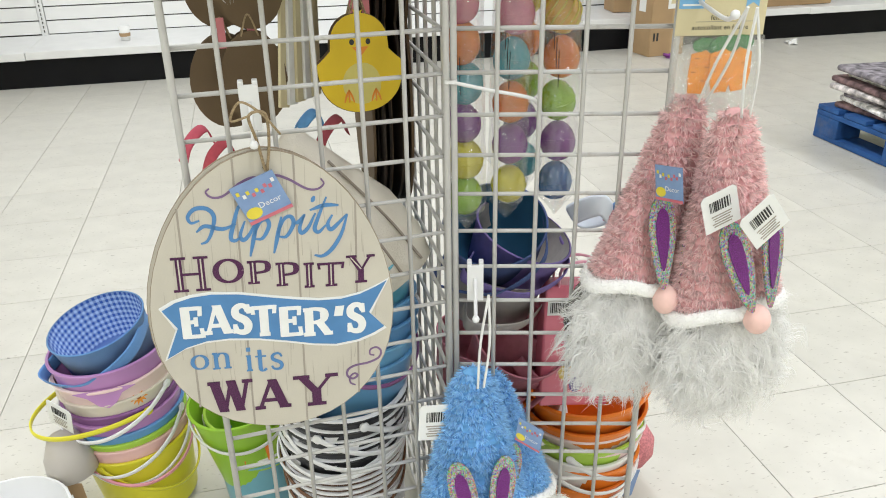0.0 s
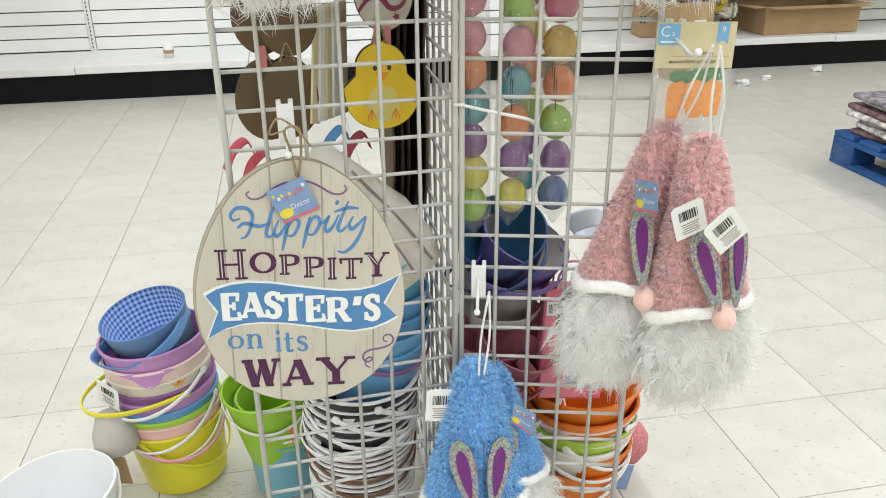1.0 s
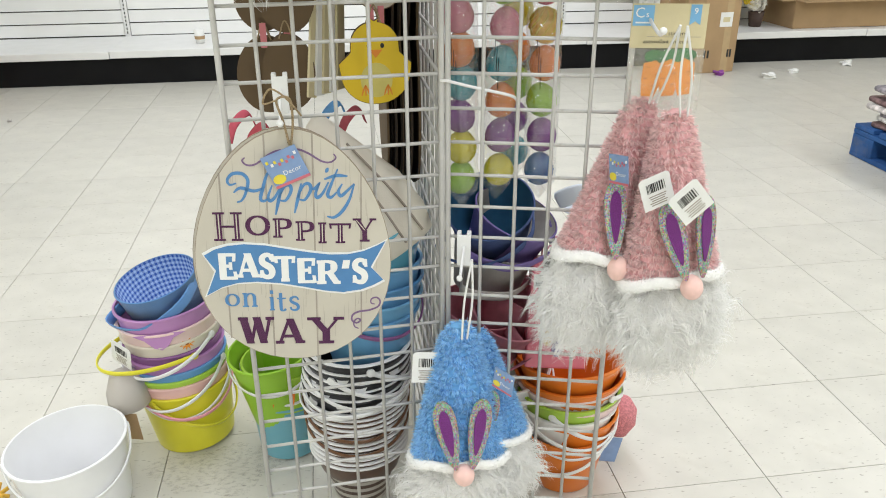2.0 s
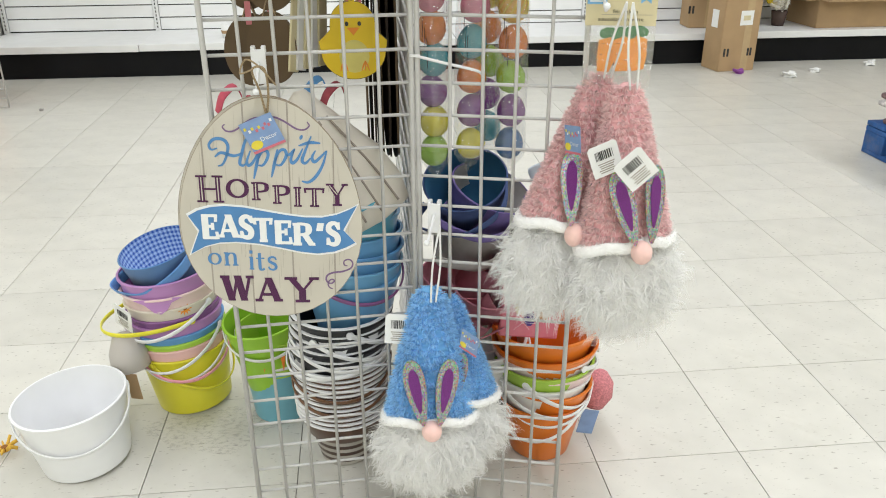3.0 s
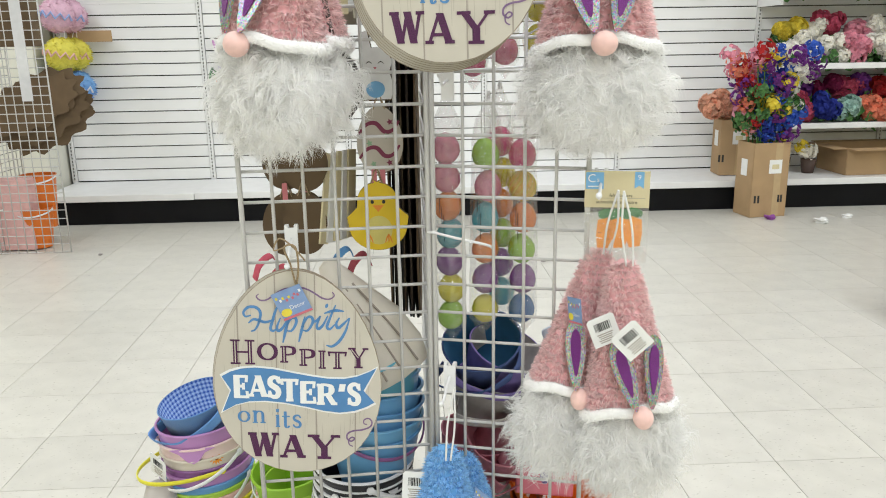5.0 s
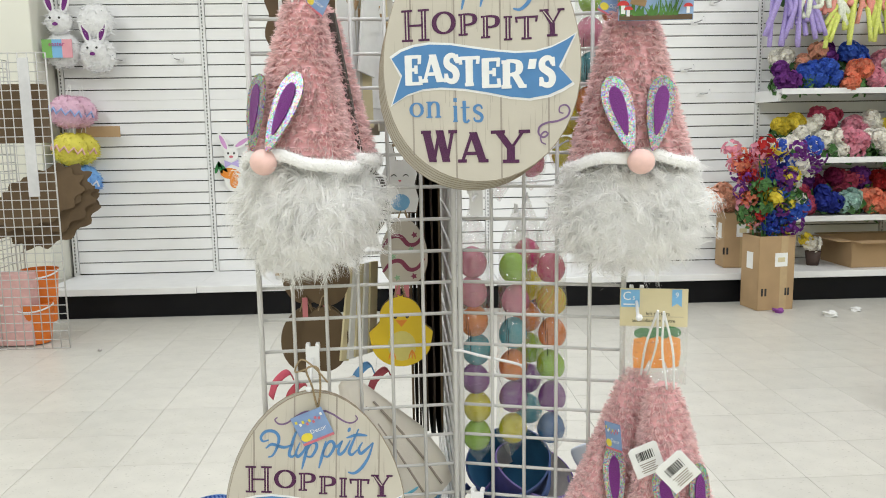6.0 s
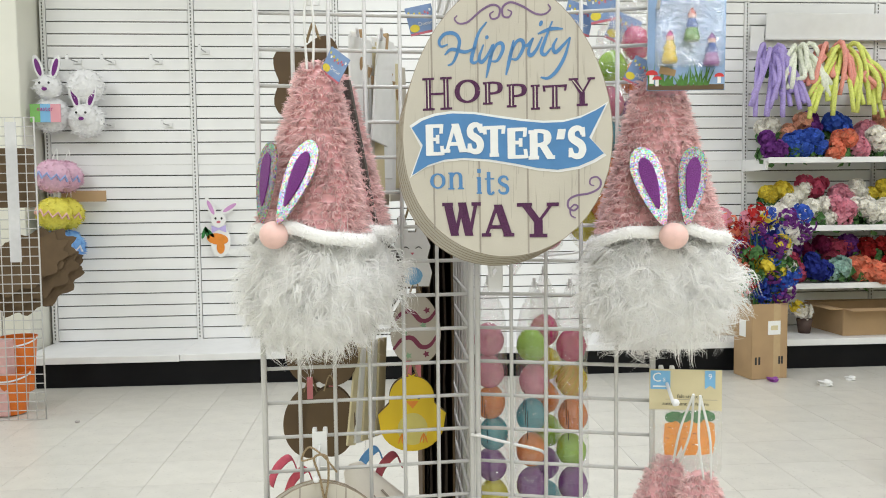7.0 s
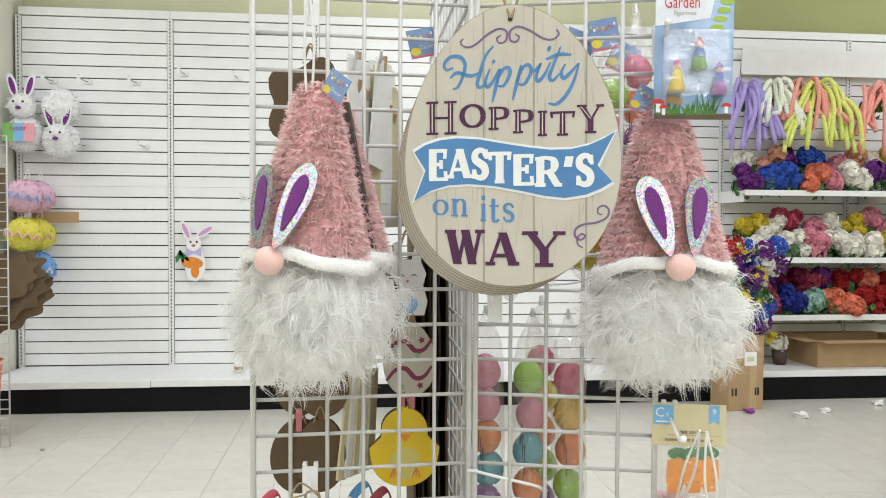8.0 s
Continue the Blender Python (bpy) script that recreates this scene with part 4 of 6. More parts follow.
def garden_card(at):
    t = thing("figurine_card", "blister card with small garden figurines over a sky print", "blister pack", at)
    card = part("card", box(0.098, 0.0015, 0.185, (0, 0, 0.0925), 0.0), M_SKYCARD, t)
    part("pale_cloud", plate([(-0.049, 0.12), (0.02, 0.13), (0.03, 0.1845), (-0.049, 0.1845)], 0.0005, y=-0.0013), mat("cloud_print", (0.75, 0.78, 0.84), 0.35, 0.08, 40), card)
    write("Garden", -0.016, 0.151, 0.016, M_RED, card, -0.0022, width=0.044)
    write("figurines", -0.012, 0.137, 0.006, M_LINE, card, -0.0018)
    bm = bmesh.new()
    rnd = random.Random(3)
    for k in range(46):
        x = rnd.uniform(-0.046, 0.028)
        h, w = rnd.uniform(0.012, 0.034) * (0.6 if -0.02 < x < 0 else 1), rnd.uniform(-0.01, 0.01)
        v = [bm.verts.new((x + a, -0.0012 - k * 0.00001, b)) for a, b in ((-0.002, 0.006), (0.002, 0.006), (w, 0.006 + h))]
        bm.faces.new(v)
    part("grass_print", bm, M_GRASS, card)
    part("brown_base", box(0.096, 0.0008, 0.007, (0, -0.001, 0.004)), M_BROWN, card)
    for x, z, r in ((-0.043, 0.02, 0.008), (-0.036, 0.014, 0.006), (0.042, 0.017, 0.006)):
        part("mushroom", plate([(x + r * math.cos(a), z + r * 0.8 * math.sin(a)) for a in [q * math.pi / 8 for q in range(9)]], 0.0008, y=-0.002), M_RED, card)
        part("mushroom_stem", box(r * 0.7, 0.0006, r * 1.4, (x, -0.0014, z - r * 0.7)), M_TAGWHITE, card)
    part("wood_plaque", plate([(-0.034, 0.022), (-0.014, 0.018), (-0.012, 0.026), (-0.032, 0.032)], 0.0008, y=-0.002), M_KRAFT, card)
    for k in range(4):
        a = k * 0.5
        part("leaf_print", plate([(0.028 + 0.009 * math.cos(b) + 0.004 * k, 0.118 + k * 0.011 + 0.004 * math.sin(b)) for b in [q * math.pi / 5 for q in range(10)]], 0.0004, y=-0.0016), mat("lime_print", (0.35, 0.5, 0.08), 0.5), card)
    part("green_blob", plate([(0.032 + 0.015 * math.cos(b), 0.172 + 0.017 * math.sin(b)) for b in [q * math.pi / 8 for q in range(16)]], 0.0004, y=-0.0016), M_GRASS, card)
    blue, green, yel, pur = plastic((0.05, 0.12, 0.4)), plastic((0.12, 0.3, 0.04)), plastic((0.75, 0.55, 0.05)), plastic((0.3, 0.1, 0.35))
    figurine(pose(0.005, -0.011, 0.062) @ Matrix.Scale(0.85, 4), t, blue, green, plastic((0.5, 0.08, 0.05)))
    figurine(pose(-0.022, -0.011, 0.034) @ Matrix.Scale(0.85, 4), t, yel, yel, plastic((0.6, 0.1, 0.3)))
    figurine(pose(0.03, -0.011, 0.03) @ Matrix.Scale(0.85, 4), t, blue, pur, pur)
    bl = part("blister", box(0.086, 0.02, 0.085, (0.002, -0.0115, 0.07), 0.006), M_GLASS, t, "clear plastic blister")
    bl.visible_shadow = False
    return t


garden_card(pose(0.478, 0.766, 1.331, -2, 1, -12))

for k, (x, y, z, r) in enumerate(((0.43, 0.985, 1.49, -12), (0.395, 1.0, 1.475, 14), (0.47, 1.01, 1.46, 24))):
    tag_card(pose(x, y, z, 0, r, 12 * (k % 2)) @ Matrix.Scale(0.95, 4))

# ---- bagged plastic eggs ----
EGG = {"pink": (0.75, 0.25, 0.38), "orange": (0.85, 0.25, 0.03), "teal": (0.08, 0.42, 0.5), "purple": (0.25, 0.06, 0.33), "yellow": (0.78, 0.7, 0.04), "lime": (0.35, 0.62, 0.04), "magenta": (0.65, 0.05, 0.2), "blue": (0.02, 0.15, 0.4), "amber": (0.85, 0.5, 0.03)}
EGG_M = {k: mat("egg_" + k, tuple(q * 0.92 for q in v), 0.06, 0.1, 60, 0.05, 300, coat=0.6, thin=0.3) for k, v in EGG.items()}
EGG_PITCH = 0.0555
egg_prof = [(0.0235 * math.sin(a) * (1 + 0.08 * math.cos(a)), -0.027 * math.cos(a)) for a in [math.pi * k / 12 for k in range(13)]]
egg_mesh = {k: finish(lathe(egg_prof, 20), "egg", m, True) for k, m in EGG_M.items()}


def egg_tube(x, y, z, colours, seed=0, pitch=EGG_PITCH):
    t = thing("egg_pack", "clear bag of coloured plastic eggs in a row", "egg pack", pose(x, y, z, 0, random.Random(seed).uniform(-1.5, 1.5), 0), group="bagged plastic eggs")
    rnd = random.Random(seed)
    for k, c in enumerate(colours):
        e = part("egg", egg_mesh[c], None, t, at=pose(rnd.uniform(-0.003, 0.003), 0, k * pitch, rnd.uniform(-14, 14), rnd.uniform(-14, 14), rnd.uniform(0, 360)))
        part("seam", lathe([(0.0238, -0.0006), (0.0243, 0), (0.0238, 0.0006)], 20), EGG_M[c], e)
        if c == "amber":
            bm = bmesh.new()
            for i in range(10):
                tube([(0.0245 * math.cos(i * 0.628 + b * 1.2) * math.cos(b), 0.0245 * math.sin(i * 0.628 + b * 1.2) * math.cos(b), 0.027 * math.sin(b)) for b in (-1.3, -0.6, 0, 0.6, 1.3)], 0.0011, 4, bm, 3)
            part("lattice", bm, EGG_M["yellow"], e)
    h = pitch * len(colours)
    prof = [(0.002, -0.05), (0.012, -0.036), (0.024, -0.02)]
    for k in range(len(colours)):
        prof += [(0.0275, k * pitch), (0.0262, (k + 0.5) * pitch)]
    prof += [(0.022, h + 0.0), (0.012, h + 0.02), (0.004, h + 0.045)]
    bm = lathe(prof, 14)
    for v in bm.verts:
        v.co.x += 0.0022 * noise.noise(v.co * 60 + Vector((seed, 0, 0)))
        v.co.y += 0.0022 * noise.noise(v.co * 60 + Vector((0, seed, 9)))
    b = part("clear_bag", bm, M_GLASS, t, "wrinkled clear plastic bag")
    b.visible_shadow = False
    for k in range(3):
        part("print_bar", box(0.0009, 0.0004, 0.03 + 0.008 * k, (-0.017 + 0.003 * k, -0.0248 + 0.0006 * (2 - k), h * 0.5 + 0.03 - 0.02 * k)), M_BAR, t)
    part("bag_tie", rod((0, 0, h + 0.035), (0, 0, h + 0.05), 0.003, 8), M_PLASTIC, t)
    return t


egg_tube(0.252, 0.966, 0.676, ["lime", "yellow", "purple", "teal", "orange", "pink", "pink"], 1, 0.0497)
egg_tube(0.308, 0.966, 0.686, ["yellow", "purple", "orange", "teal", "pink", "lime"], 2)
egg_tube(0.378, 0.966, 0.684, ["blue", "purple", "lime", "orange", "amber", "magenta"], 3)
egg_tube(0.348, 1.02, 0.70, ["teal", "purple", "lime", "orange", "yellow", "magenta"], 4)
egg_tube(0.440, 0.99, 1.12, ["yellow", "orange", "orange", "teal", "pink", "lime"], 6)
egg_tube(0.300, 1.06, 1.115, ["magenta", "pink"], 8)
egg_tube(0.352, 1.03, 1.135, ["pink", "lime"], 9)
egg_tube(0.405, 1.0, 1.15, ["yellow", "yellow", "lime"], 10)
egg_tube(0.488, 1.0, 1.16, ["amber", "orange", "yellow", "purple", "orange", "magenta"], 7)


# ---- buckets ----
def bucket(name, label, at, rb, rt, h, colour, handle=None, swing=110, group="nested buckets", bands=None, rim=0.0035, fabric=None, squash=1.0, reach=1.13):
    t = thing(name, label, "bucket", at, group=group)
    m = fabric or plastic(colour, 0.28)
    w = 0.0016
    if bands:
        prof, n = [(0, 0)], bands[1]
        for k in range(n + 1):
            f = k / n
            prof += [(rb + (rt - rb) * f, h * f)]
        bm = lathe(prof + [(rt + rim, h), (rt + rim, h + 0.004), (rt - w, h + 0.004), (rb - w, 0.003), (0, 0.003)], 36, sy=squash)
        for f in bm.faces:
            c = f.calc_center_median()
            if math.hypot(c.x, c.y) > rb * 0.9 and int(c.z / h * n) % 2:
                f.material_index = 1
        part("shell", bm, [m, plastic(bands[0], 0.3)], t, smooth=False)
    else:
        bm = lathe([(0, 0), (rb - 0.004, 0), (rb, 0.004), (rt, h - 0.004), (rt + rim, h - 0.004), (rt + rim, h - 0.001), (rt + rim - 0.001, h), (rt - w, h), (rb - w, 0.004), (0, 0.0035)], 40, sy=squash)
        me = finish(bm, "shell", m)
        for p in me.polygons:
            p.use_smooth = True
        me.set_sharp_from_angle(angle=0.6)
        part("shell", me, None, t)
    if handle:
        L, A = rt * reach, math.radians(swing)
        pts = [((rt + 0.004) * math.cos(f), -math.sin(f) * L * math.sin(A), h - 0.012 + math.sin(f) * L * math.cos(A)) for f in [math.pi * k / 8 for k in range(9)]]
        hd = part("handle", tube(pts, 0.0052, 8, flat=0.4), plastic(handle, 0.3), t, smooth=True)
        for sx in (-1, 1):
            part("pivot", lathe([(0, -0.003), (0.0075, -0.002), (0.0075, 0.002), (0, 0.003)], 14), plastic(handle, 0.3), hd, at=pose(sx * (rt + 0.003), 0, h - 0.012, 0, 90, 0))
    return t


YELLOW, LIME, TEAL, SKYB, LILAC, ROSE, CREAMC, WHITEC, ORANGE, BLACKC, BROWNC = (0.74, 0.68, 0.04), (0.4, 0.62, 0.07), (0.17, 0.42, 0.52), (0.13, 0.33, 0.62), (0.5, 0.25, 0.52), (0.8, 0.5, 0.48), (0.7, 0.64, 0.53), (0.84, 0.84, 0.84), (0.78, 0.2, 0.02), (0.02, 0.02, 0.022), (0.1, 0.05, 0.03)
bucket("bucket", "empty white plastic bucket with its handle down, standing on the tiles", pose(-0.465, 1.088, 0.004, 0, -4, 20), 0.086, 0.107, 0.152, WHITEC, WHITEC, 122, "", rim=0.003)

LS = pose(-0.283, 1.293, 0.002, 0, -4, 0)
stack = [("yellow plastic bucket at the foot of the stack", 0.0, YELLOW, YELLOW, 130, 60), ("beige pink plastic bucket nested in the stack", 0.026, ROSE, (0.8, 0.33, 0.4), 118, 20), ("lime green plastic bucket nested in the stack", 0.04, LIME, WHITEC, 128, 8),
         ("blue plastic bucket nested in the stack", 0.058, SKYB, WHITEC, 122, -18), ("lilac plastic bucket nested in the stack", 0.082, LILAC, None, 0, 0), ("plum plastic bucket nested in the stack", 0.100, (0.25, 0.1, 0.28), YELLOW, 90, -58),
         ("cream plastic bucket nested in the stack", 0.125, CREAMC, WHITEC, 114, -30), ("lilac plastic bucket inside a pink one", 0.185, LILAC, None, 0, 0)]
for lab, dz, c, hc, sw, turn in stack:
    bucket("bucket", lab, LS @ pose(0, 0, dz, 0, 0, turn), 0.082, 0.098, 0.15, c, hc, sw, "stack of coloured buckets", reach=1.6 if hc == YELLOW and dz > 0 else 1.3)
pk = bucket("bucket", "pale pink scalloped bucket with printed daisies", LS @ pose(0, 0, 0.155), 0.083, 0.099, 0.148, (0.82, 0.62, 0.58), None, 0, "stack of coloured buckets")


def daisy(parent, at, colour, n=12, r=0.016):
    d = part("daisy_print", plate([(r * (1.0 if k % 2 else 0.55) * math.cos(math.pi * k / n), r * (1.0 if k % 2 else 0.55) * math.sin(math.pi * k / n)) for k in range(2 * n)], 0.0006), plastic(colour, 0.5), parent, at=at)
    part("daisy_eye", plate([(r * 0.3 * math.cos(a), r * 0.3 * math.sin(a)) for a in [k * 0.63 for k in range(10)]], 0.0004, y=-0.0006), plastic((0.35, 0.1, 0.02), 0.5), d)


daisy(pk, pose(0.045, -0.0855, 0.115, -7, 0, 27), (0.8, 0.3, 0.03))
daisy(pk, pose(-0.035, -0.0885, 0.092, -7, 0, -22), (0.3, 0.08, 0.35), 9, 0.01)
part("scallop", plate([(-0.05, 0.03), (-0.03, 0.018), (-0.014, 0.0), (0.0, -0.006), (0.014, 0.002), (0.026, 0.018), (0.05, 0.028)], 0.001), plastic(LILAC, 0.35), pk, at=pose(0.0, -0.101, 0.12, -6, 0, 0))
M_GING = checks("blue_gingham", (0.03, 0.1, 0.42), (0.4, 0.55, 0.8), 0.0125)
M_BLUEFAB = mat("blue_cotton", (0.13, 0.3, 0.62), 0.85, 0.06, 40, 0.4, 700, sheen=0.2)


def fabric_basket(label, at, rb, rt, h, outer, inner, uvs=True):
    t = thing("fabric_basket", label, "basket", at, group="fabric baskets")
    part("outer_cloth", lathe([(0, 0), (rb, 0), (rt, h), (rt + 0.002, h + 0.001), (rt - 0.001, h + 0.002)], 40), outer, t, smooth=True)
    bm = lathe([(rt - 0.002, h + 0.0015), (rb - 0.003, 0.006), (0, 0.006)], 48)
    uv = bm.loops.layers.uv.new()
    for f in bm.faces:
        for lp in f.loops:
            c = lp.vert.co
            a = math.atan2(c.y, c.x)
            if f.calc_center_median().y < 0 and a > 3:
                a -= 2 * math.pi
            lp[uv].uv = (a * rt * 2.4, c.z * 2.4)
    part("lining", bm, inner, t, "checked cotton lining", smooth=True)
    part("strap", tube([(-rt - 0.004, 0, h * 0.5), (-rt - 0.03, -0.03, h * 0.35), (-rt * 0.6, -rt * 0.95, h * 0.3), (0, -rt * 1.08, h * 0.45), (rt * 0.7, -rt * 0.85, h * 0.7), (rt, 0, h * 0.8)], 0.013, 8, flat=0.12), outer, t, smooth=True)
    return t


fabric_basket("blue cotton basket with gingham lining lying open on the buckets", LS @ pose(0.008, 0.0, 0.296, 8, -8, 0), 0.07, 0.081, 0.09, M_BLUEFAB, M_GING)
price_tag(LS @ pose(-0.08, -0.095, 0.268, 8, 22, -35) @ Matrix.Scale(1.2, 4))
sc = thing("plastic_scoop", "grey plastic scoop hanging by the coloured buckets", "scoop", LS @ pose(-0.092, -0.085, 0.178, 0, 0, -20) @ Matrix.Scale(1.4, 4))
part("cup", lathe([(0.0, 0.035), (0.018, 0.03), (0.028, 0.005), (0.03, -0.02), (0.029, -0.021), (0.026, 0.004), (0.016, 0.028)], 20), plastic((0.5, 0.46, 0.42), 0.4), sc, smooth=True)
part("paper_label", box(0.02, 0.001, 0.045, (0.012, -0.022, -0.045)), M_KRAFT, sc)

bucket("bucket", "teal plastic bucket behind the wire grid", pose(-0.076, 1.218, 0.002), 0.062, 0.074, 0.135, TEAL, None, 0, "green and teal buckets")
tb = bucket("bucket", "lime green bucket with carrot print in the teal one", pose(-0.076, 1.218, 0.05), 0.066, 0.082, 0.165, LIME, WHITEC, 126, "green and teal buckets")
bucket("bucket", "lime green plastic bucket on top of the teal ones", pose(-0.080, 1.218, 0.085, 4, -6, 0), 0.066, 0.085, 0.165, (0.3, 0.55, 0.04), WHITEC, 120, "green and teal buckets")
for sx in (-0.02, 0.02):
    part("carrot_print", plate([(sx - 0.006, 0.02), (sx + 0.006, 0.02), (sx, -0.022)], 0.0006), plastic(ORANGE, 0.5), tb, at=pose(0, -0.0785, 0.12, -6, 0, 0))

BW = pose(0.068, 1.055, 0.002)
bucket("bucket", "brown and cream banded plastic bucket at the foot of the stack", BW, 0.052, 0.078, 0.112, (0.45, 0.42, 0.38), None, 0, "stack of banded buckets", ((0.07, 0.04, 0.028), 12))
rim_ring = finish(lathe([(0.0905, -0.0017), (0.097, -0.002), (0.0985, 0.0), (0.097, 0.002), (0.0905, 0.0017)], 40), "white_rim", plastic(WHITEC, 0.3), True)
for k in range(12):
    b = bucket("bucket", "brown plastic bucket with white rim nested in the stack", BW @ pose(0.0008 * math.sin(k * 2), 0, 0.07 + 0.0112 * k), 0.077, 0.0895 + 0.0006 * k, 0.046, BROWNC, (0.16, 0.075, 0.035) if k in (8, 11) else None, 112, "stack of banded buckets", rim=0.002)
    part("white_rim", rim_ring, None, b, at=pose(0, 0, 0.047) @ Matrix.Scale(0.97 + 0.004 * k, 4))
for k in range(5):
    z = 0.158 + 0.019 * k
    b = bucket("bucket", "black plastic football bucket with white rim and handle", BW @ pose(0.002 * k, -0.002 * k, z, 0, 0, 40 * k - 60), 0.064, 0.096, 0.112, BLACKC, WHITEC, 104 + 4 * k, "black football buckets")
    rr = part("white_rim", rim_ring, None, b, at=pose(0, 0, 0.112))
    for q in range(6):
        part("white_patch", plate([(0.014 * math.cos(a), 0.014 * math.sin(a)) for a in [i * math.pi / 3 for i in range(6)]], 0.0008), plastic(WHITEC, 0.3), b, at=pose(0.091 * math.sin(q * 1.047), -0.091 * math.cos(q * 1.047), 0.088, -15, 0, math.degrees(q * 1.047)))
BS = pose(0.098, 1.06, 0.272)
for k in range(6):
    bucket("bucket", "sky blue plastic bucket nested above the black ones", BS @ pose(0.002 * k, 0, 0.028 * k + 0.02, 0, 1.5 * k, 30 * k), 0.068, 0.092, 0.125, [(0.16, 0.4, 0.68), (0.2, 0.47, 0.72), (0.13, 0.34, 0.62)][k % 3], (0.3, 0.12, 0.3) if k == 1 else None, 118, "stack of blue buckets")
bucket("bucket", "turquoise plastic bucket lying tilted on the blue stack", pose(0.122, 1.065, 0.50, 22, -14, 0), 0.066, 0.084, 0.12, (0.12, 0.42, 0.56), None, 70, "stack of blue buckets")
M_LINEN = mat("beige_striped_linen", (0.74, 0.69, 0.6), 0.9, 0.06, 20, 0.5, 600)
ln = thing("linen_bag", "beige striped linen bag stuffed in a turquoise bucket", "bag", pose(0.155, 0.99, 0.555, -8, -31, 10) @ Matrix.Scale(1.3, 4))
bm = lathe([(0.0, -0.01), (0.05, 0.0), (0.058, 0.03), (0.052, 0.08), (0.034, 0.14), (0.012, 0.19), (0.0, 0.195)], 26, sy=0.55)
for v in bm.verts:
    v.co += Vector((noise.noise(v.co * 25), noise.noise(v.co * 25 + Vector((5, 5, 5))), 0)) * 0.008
part("cloth", bm, M_LINEN, ln, smooth=True)
for k in range(4):
    part("stripe", tube([(-0.045 + 0.026 * k, -0.0335 + 0.004 * abs(k - 1.5), 0.01), (-0.036 + 0.022 * k, -0.031 + 0.003 * abs(k - 1.5), 0.07), (-0.018 + 0.012 * k, -0.018, 0.15)], 0.0018, 5, flat=0.9), mat("brown_stripe", (0.35, 0.3, 0.25), 0.9), ln)

OS = pose(0.474, 1.033, 0.002)
for k, (dz, c, hc, sw, rt) in enumerate(((0.0, ORANGE, WHITEC, 132, 0.088), (0.04, ORANGE, WHITEC, 126, 0.09), (0.058, (0.8, 0.78, 0.76), WHITEC, 118, 0.094), (0.076, (0.8, 0.6, 0.6), WHITEC, 124, 0.096), (0.09, LIME, None, 0, 0.098), (0.108, (0.8, 0.66, 0.64), WHITEC, 108, 0.1), (0.128, ORANGE, WHITEC, 112, 0.103), (0.17, ORANGE, None, 0, 0.106))):
    bucket("bucket", "orange plastic bucket with white handle in a stack" if c == ORANGE else "pastel plastic bucket nested in the orange stack", OS @ pose(0.003 * (k % 2), 0, dz, 0, 2 * (k % 2), 35 * k - 50), 0.062, rt, 0.132, c, hc, sw, "stack of orange buckets")
pal = bucket("bucket", "white plastic bucket beside the orange ones", pose(0.385, 1.075, 0.13, 0, -10, 30), 0.05, 0.075, 0.12, WHITEC, WHITEC, 100, "white buckets")
bucket("bucket", "grey plastic bucket standing behind the blue gnome", pose(0.33, 1.10, 0.002), 0.06, 0.085, 0.24, (0.55, 0.5, 0.48), None, 0, "white buckets")
M_MAUVEFAB = mat("dusty_rose_cotton", (0.52, 0.2, 0.25), 0.9, 0.12, 60, 0.4, 700)
M_NAVYFAB = mat("navy_cotton", (0.07, 0.11, 0.27), 0.9, 0.12, 60, 0.4, 700)
M_GREYFAB = mat("grey_cotton", (0.42, 0.39, 0.37), 0.9, 0.1, 60, 0.4, 700)
M_PURPLEFAB = mat("purple_cotton", (0.24, 0.18, 0.46), 0.9, 0.1, 60, 0.4, 700)
for k, (x, y, z, rx, ry, o, i, lab) in enumerate(((0.325, 1.06, 0.53, 28, -12, M_NAVYFAB, mat("teal_lining", (0.02, 0.1, 0.2), 0.9), "navy cotton basket tipped open on the pile"), (0.335, 1.06, 0.50, 20, 12, M_PURPLEFAB, M_GREYFAB, "purple cotton basket with grey lining on the pile"),
                                         (0.315, 1.07, 0.43, 10, 6, M_GREYFAB, M_GREYFAB, "grey cotton basket under the navy one"), (0.335, 1.05, 0.345, 24, -22, M_MAUVEFAB, M_MAUVEFAB, "dusty rose cotton basket lying on its side"), (0.335, 1.075, 0.31, 30, 18, M_MAUVEFAB, M_GREYFAB, "dusty rose cotton basket on the bucket"), (0.29, 1.08, 0.30, 10, -8, M_MAUVEFAB, M_MAUVEFAB, "dusty rose cotton basket low in the pile"))):
    fabric_basket(lab, pose(x, y, z, rx, ry, 20 * k), 0.06, 0.075, 0.085, o, i)
PB = pose(0.425, 0.98, 0.303, -8, 3, -8) @ Matrix.Diagonal((0.88, 1, 1, 1))
pb = thing("gift_bag", "translucent pink plastic gift bag with handles and printed label", "bag", PB)
M_PINKBAG = mat("pink_film", (0.75, 0.2, 0.27), 0.25, 0.08, 20, 0.2, 60, coat=0.3)
part("bag_body", box(0.125, 0.045, 0.2, (0, 0, 0.1), 0.004), M_PINKBAG, pb)
for q in (-0.018, 0.018):
    part("bag_handle", tube([(-0.04, q, 0.195), (-0.035, q, 0.225), (0.0, q, 0.236), (0.035, q, 0.225), (0.04, q, 0.195)], 0.005, 6, flat=0.4), plastic((0.85, 0.4, 0.5), 0.3), pb, smooth=True)
part("barcode_label", box(0.036, 0.0008, 0.024, (-0.04, -0.0232, 0.165)), M_TAGWHITE, pb)
for k in range(9):
    part("bar_print", box(0.0012 + 0.001 * (k % 2), 0.0006, 0.016, (-0.053 + k * 0.0032, -0.0240, 0.165)), M_BAR, pb)
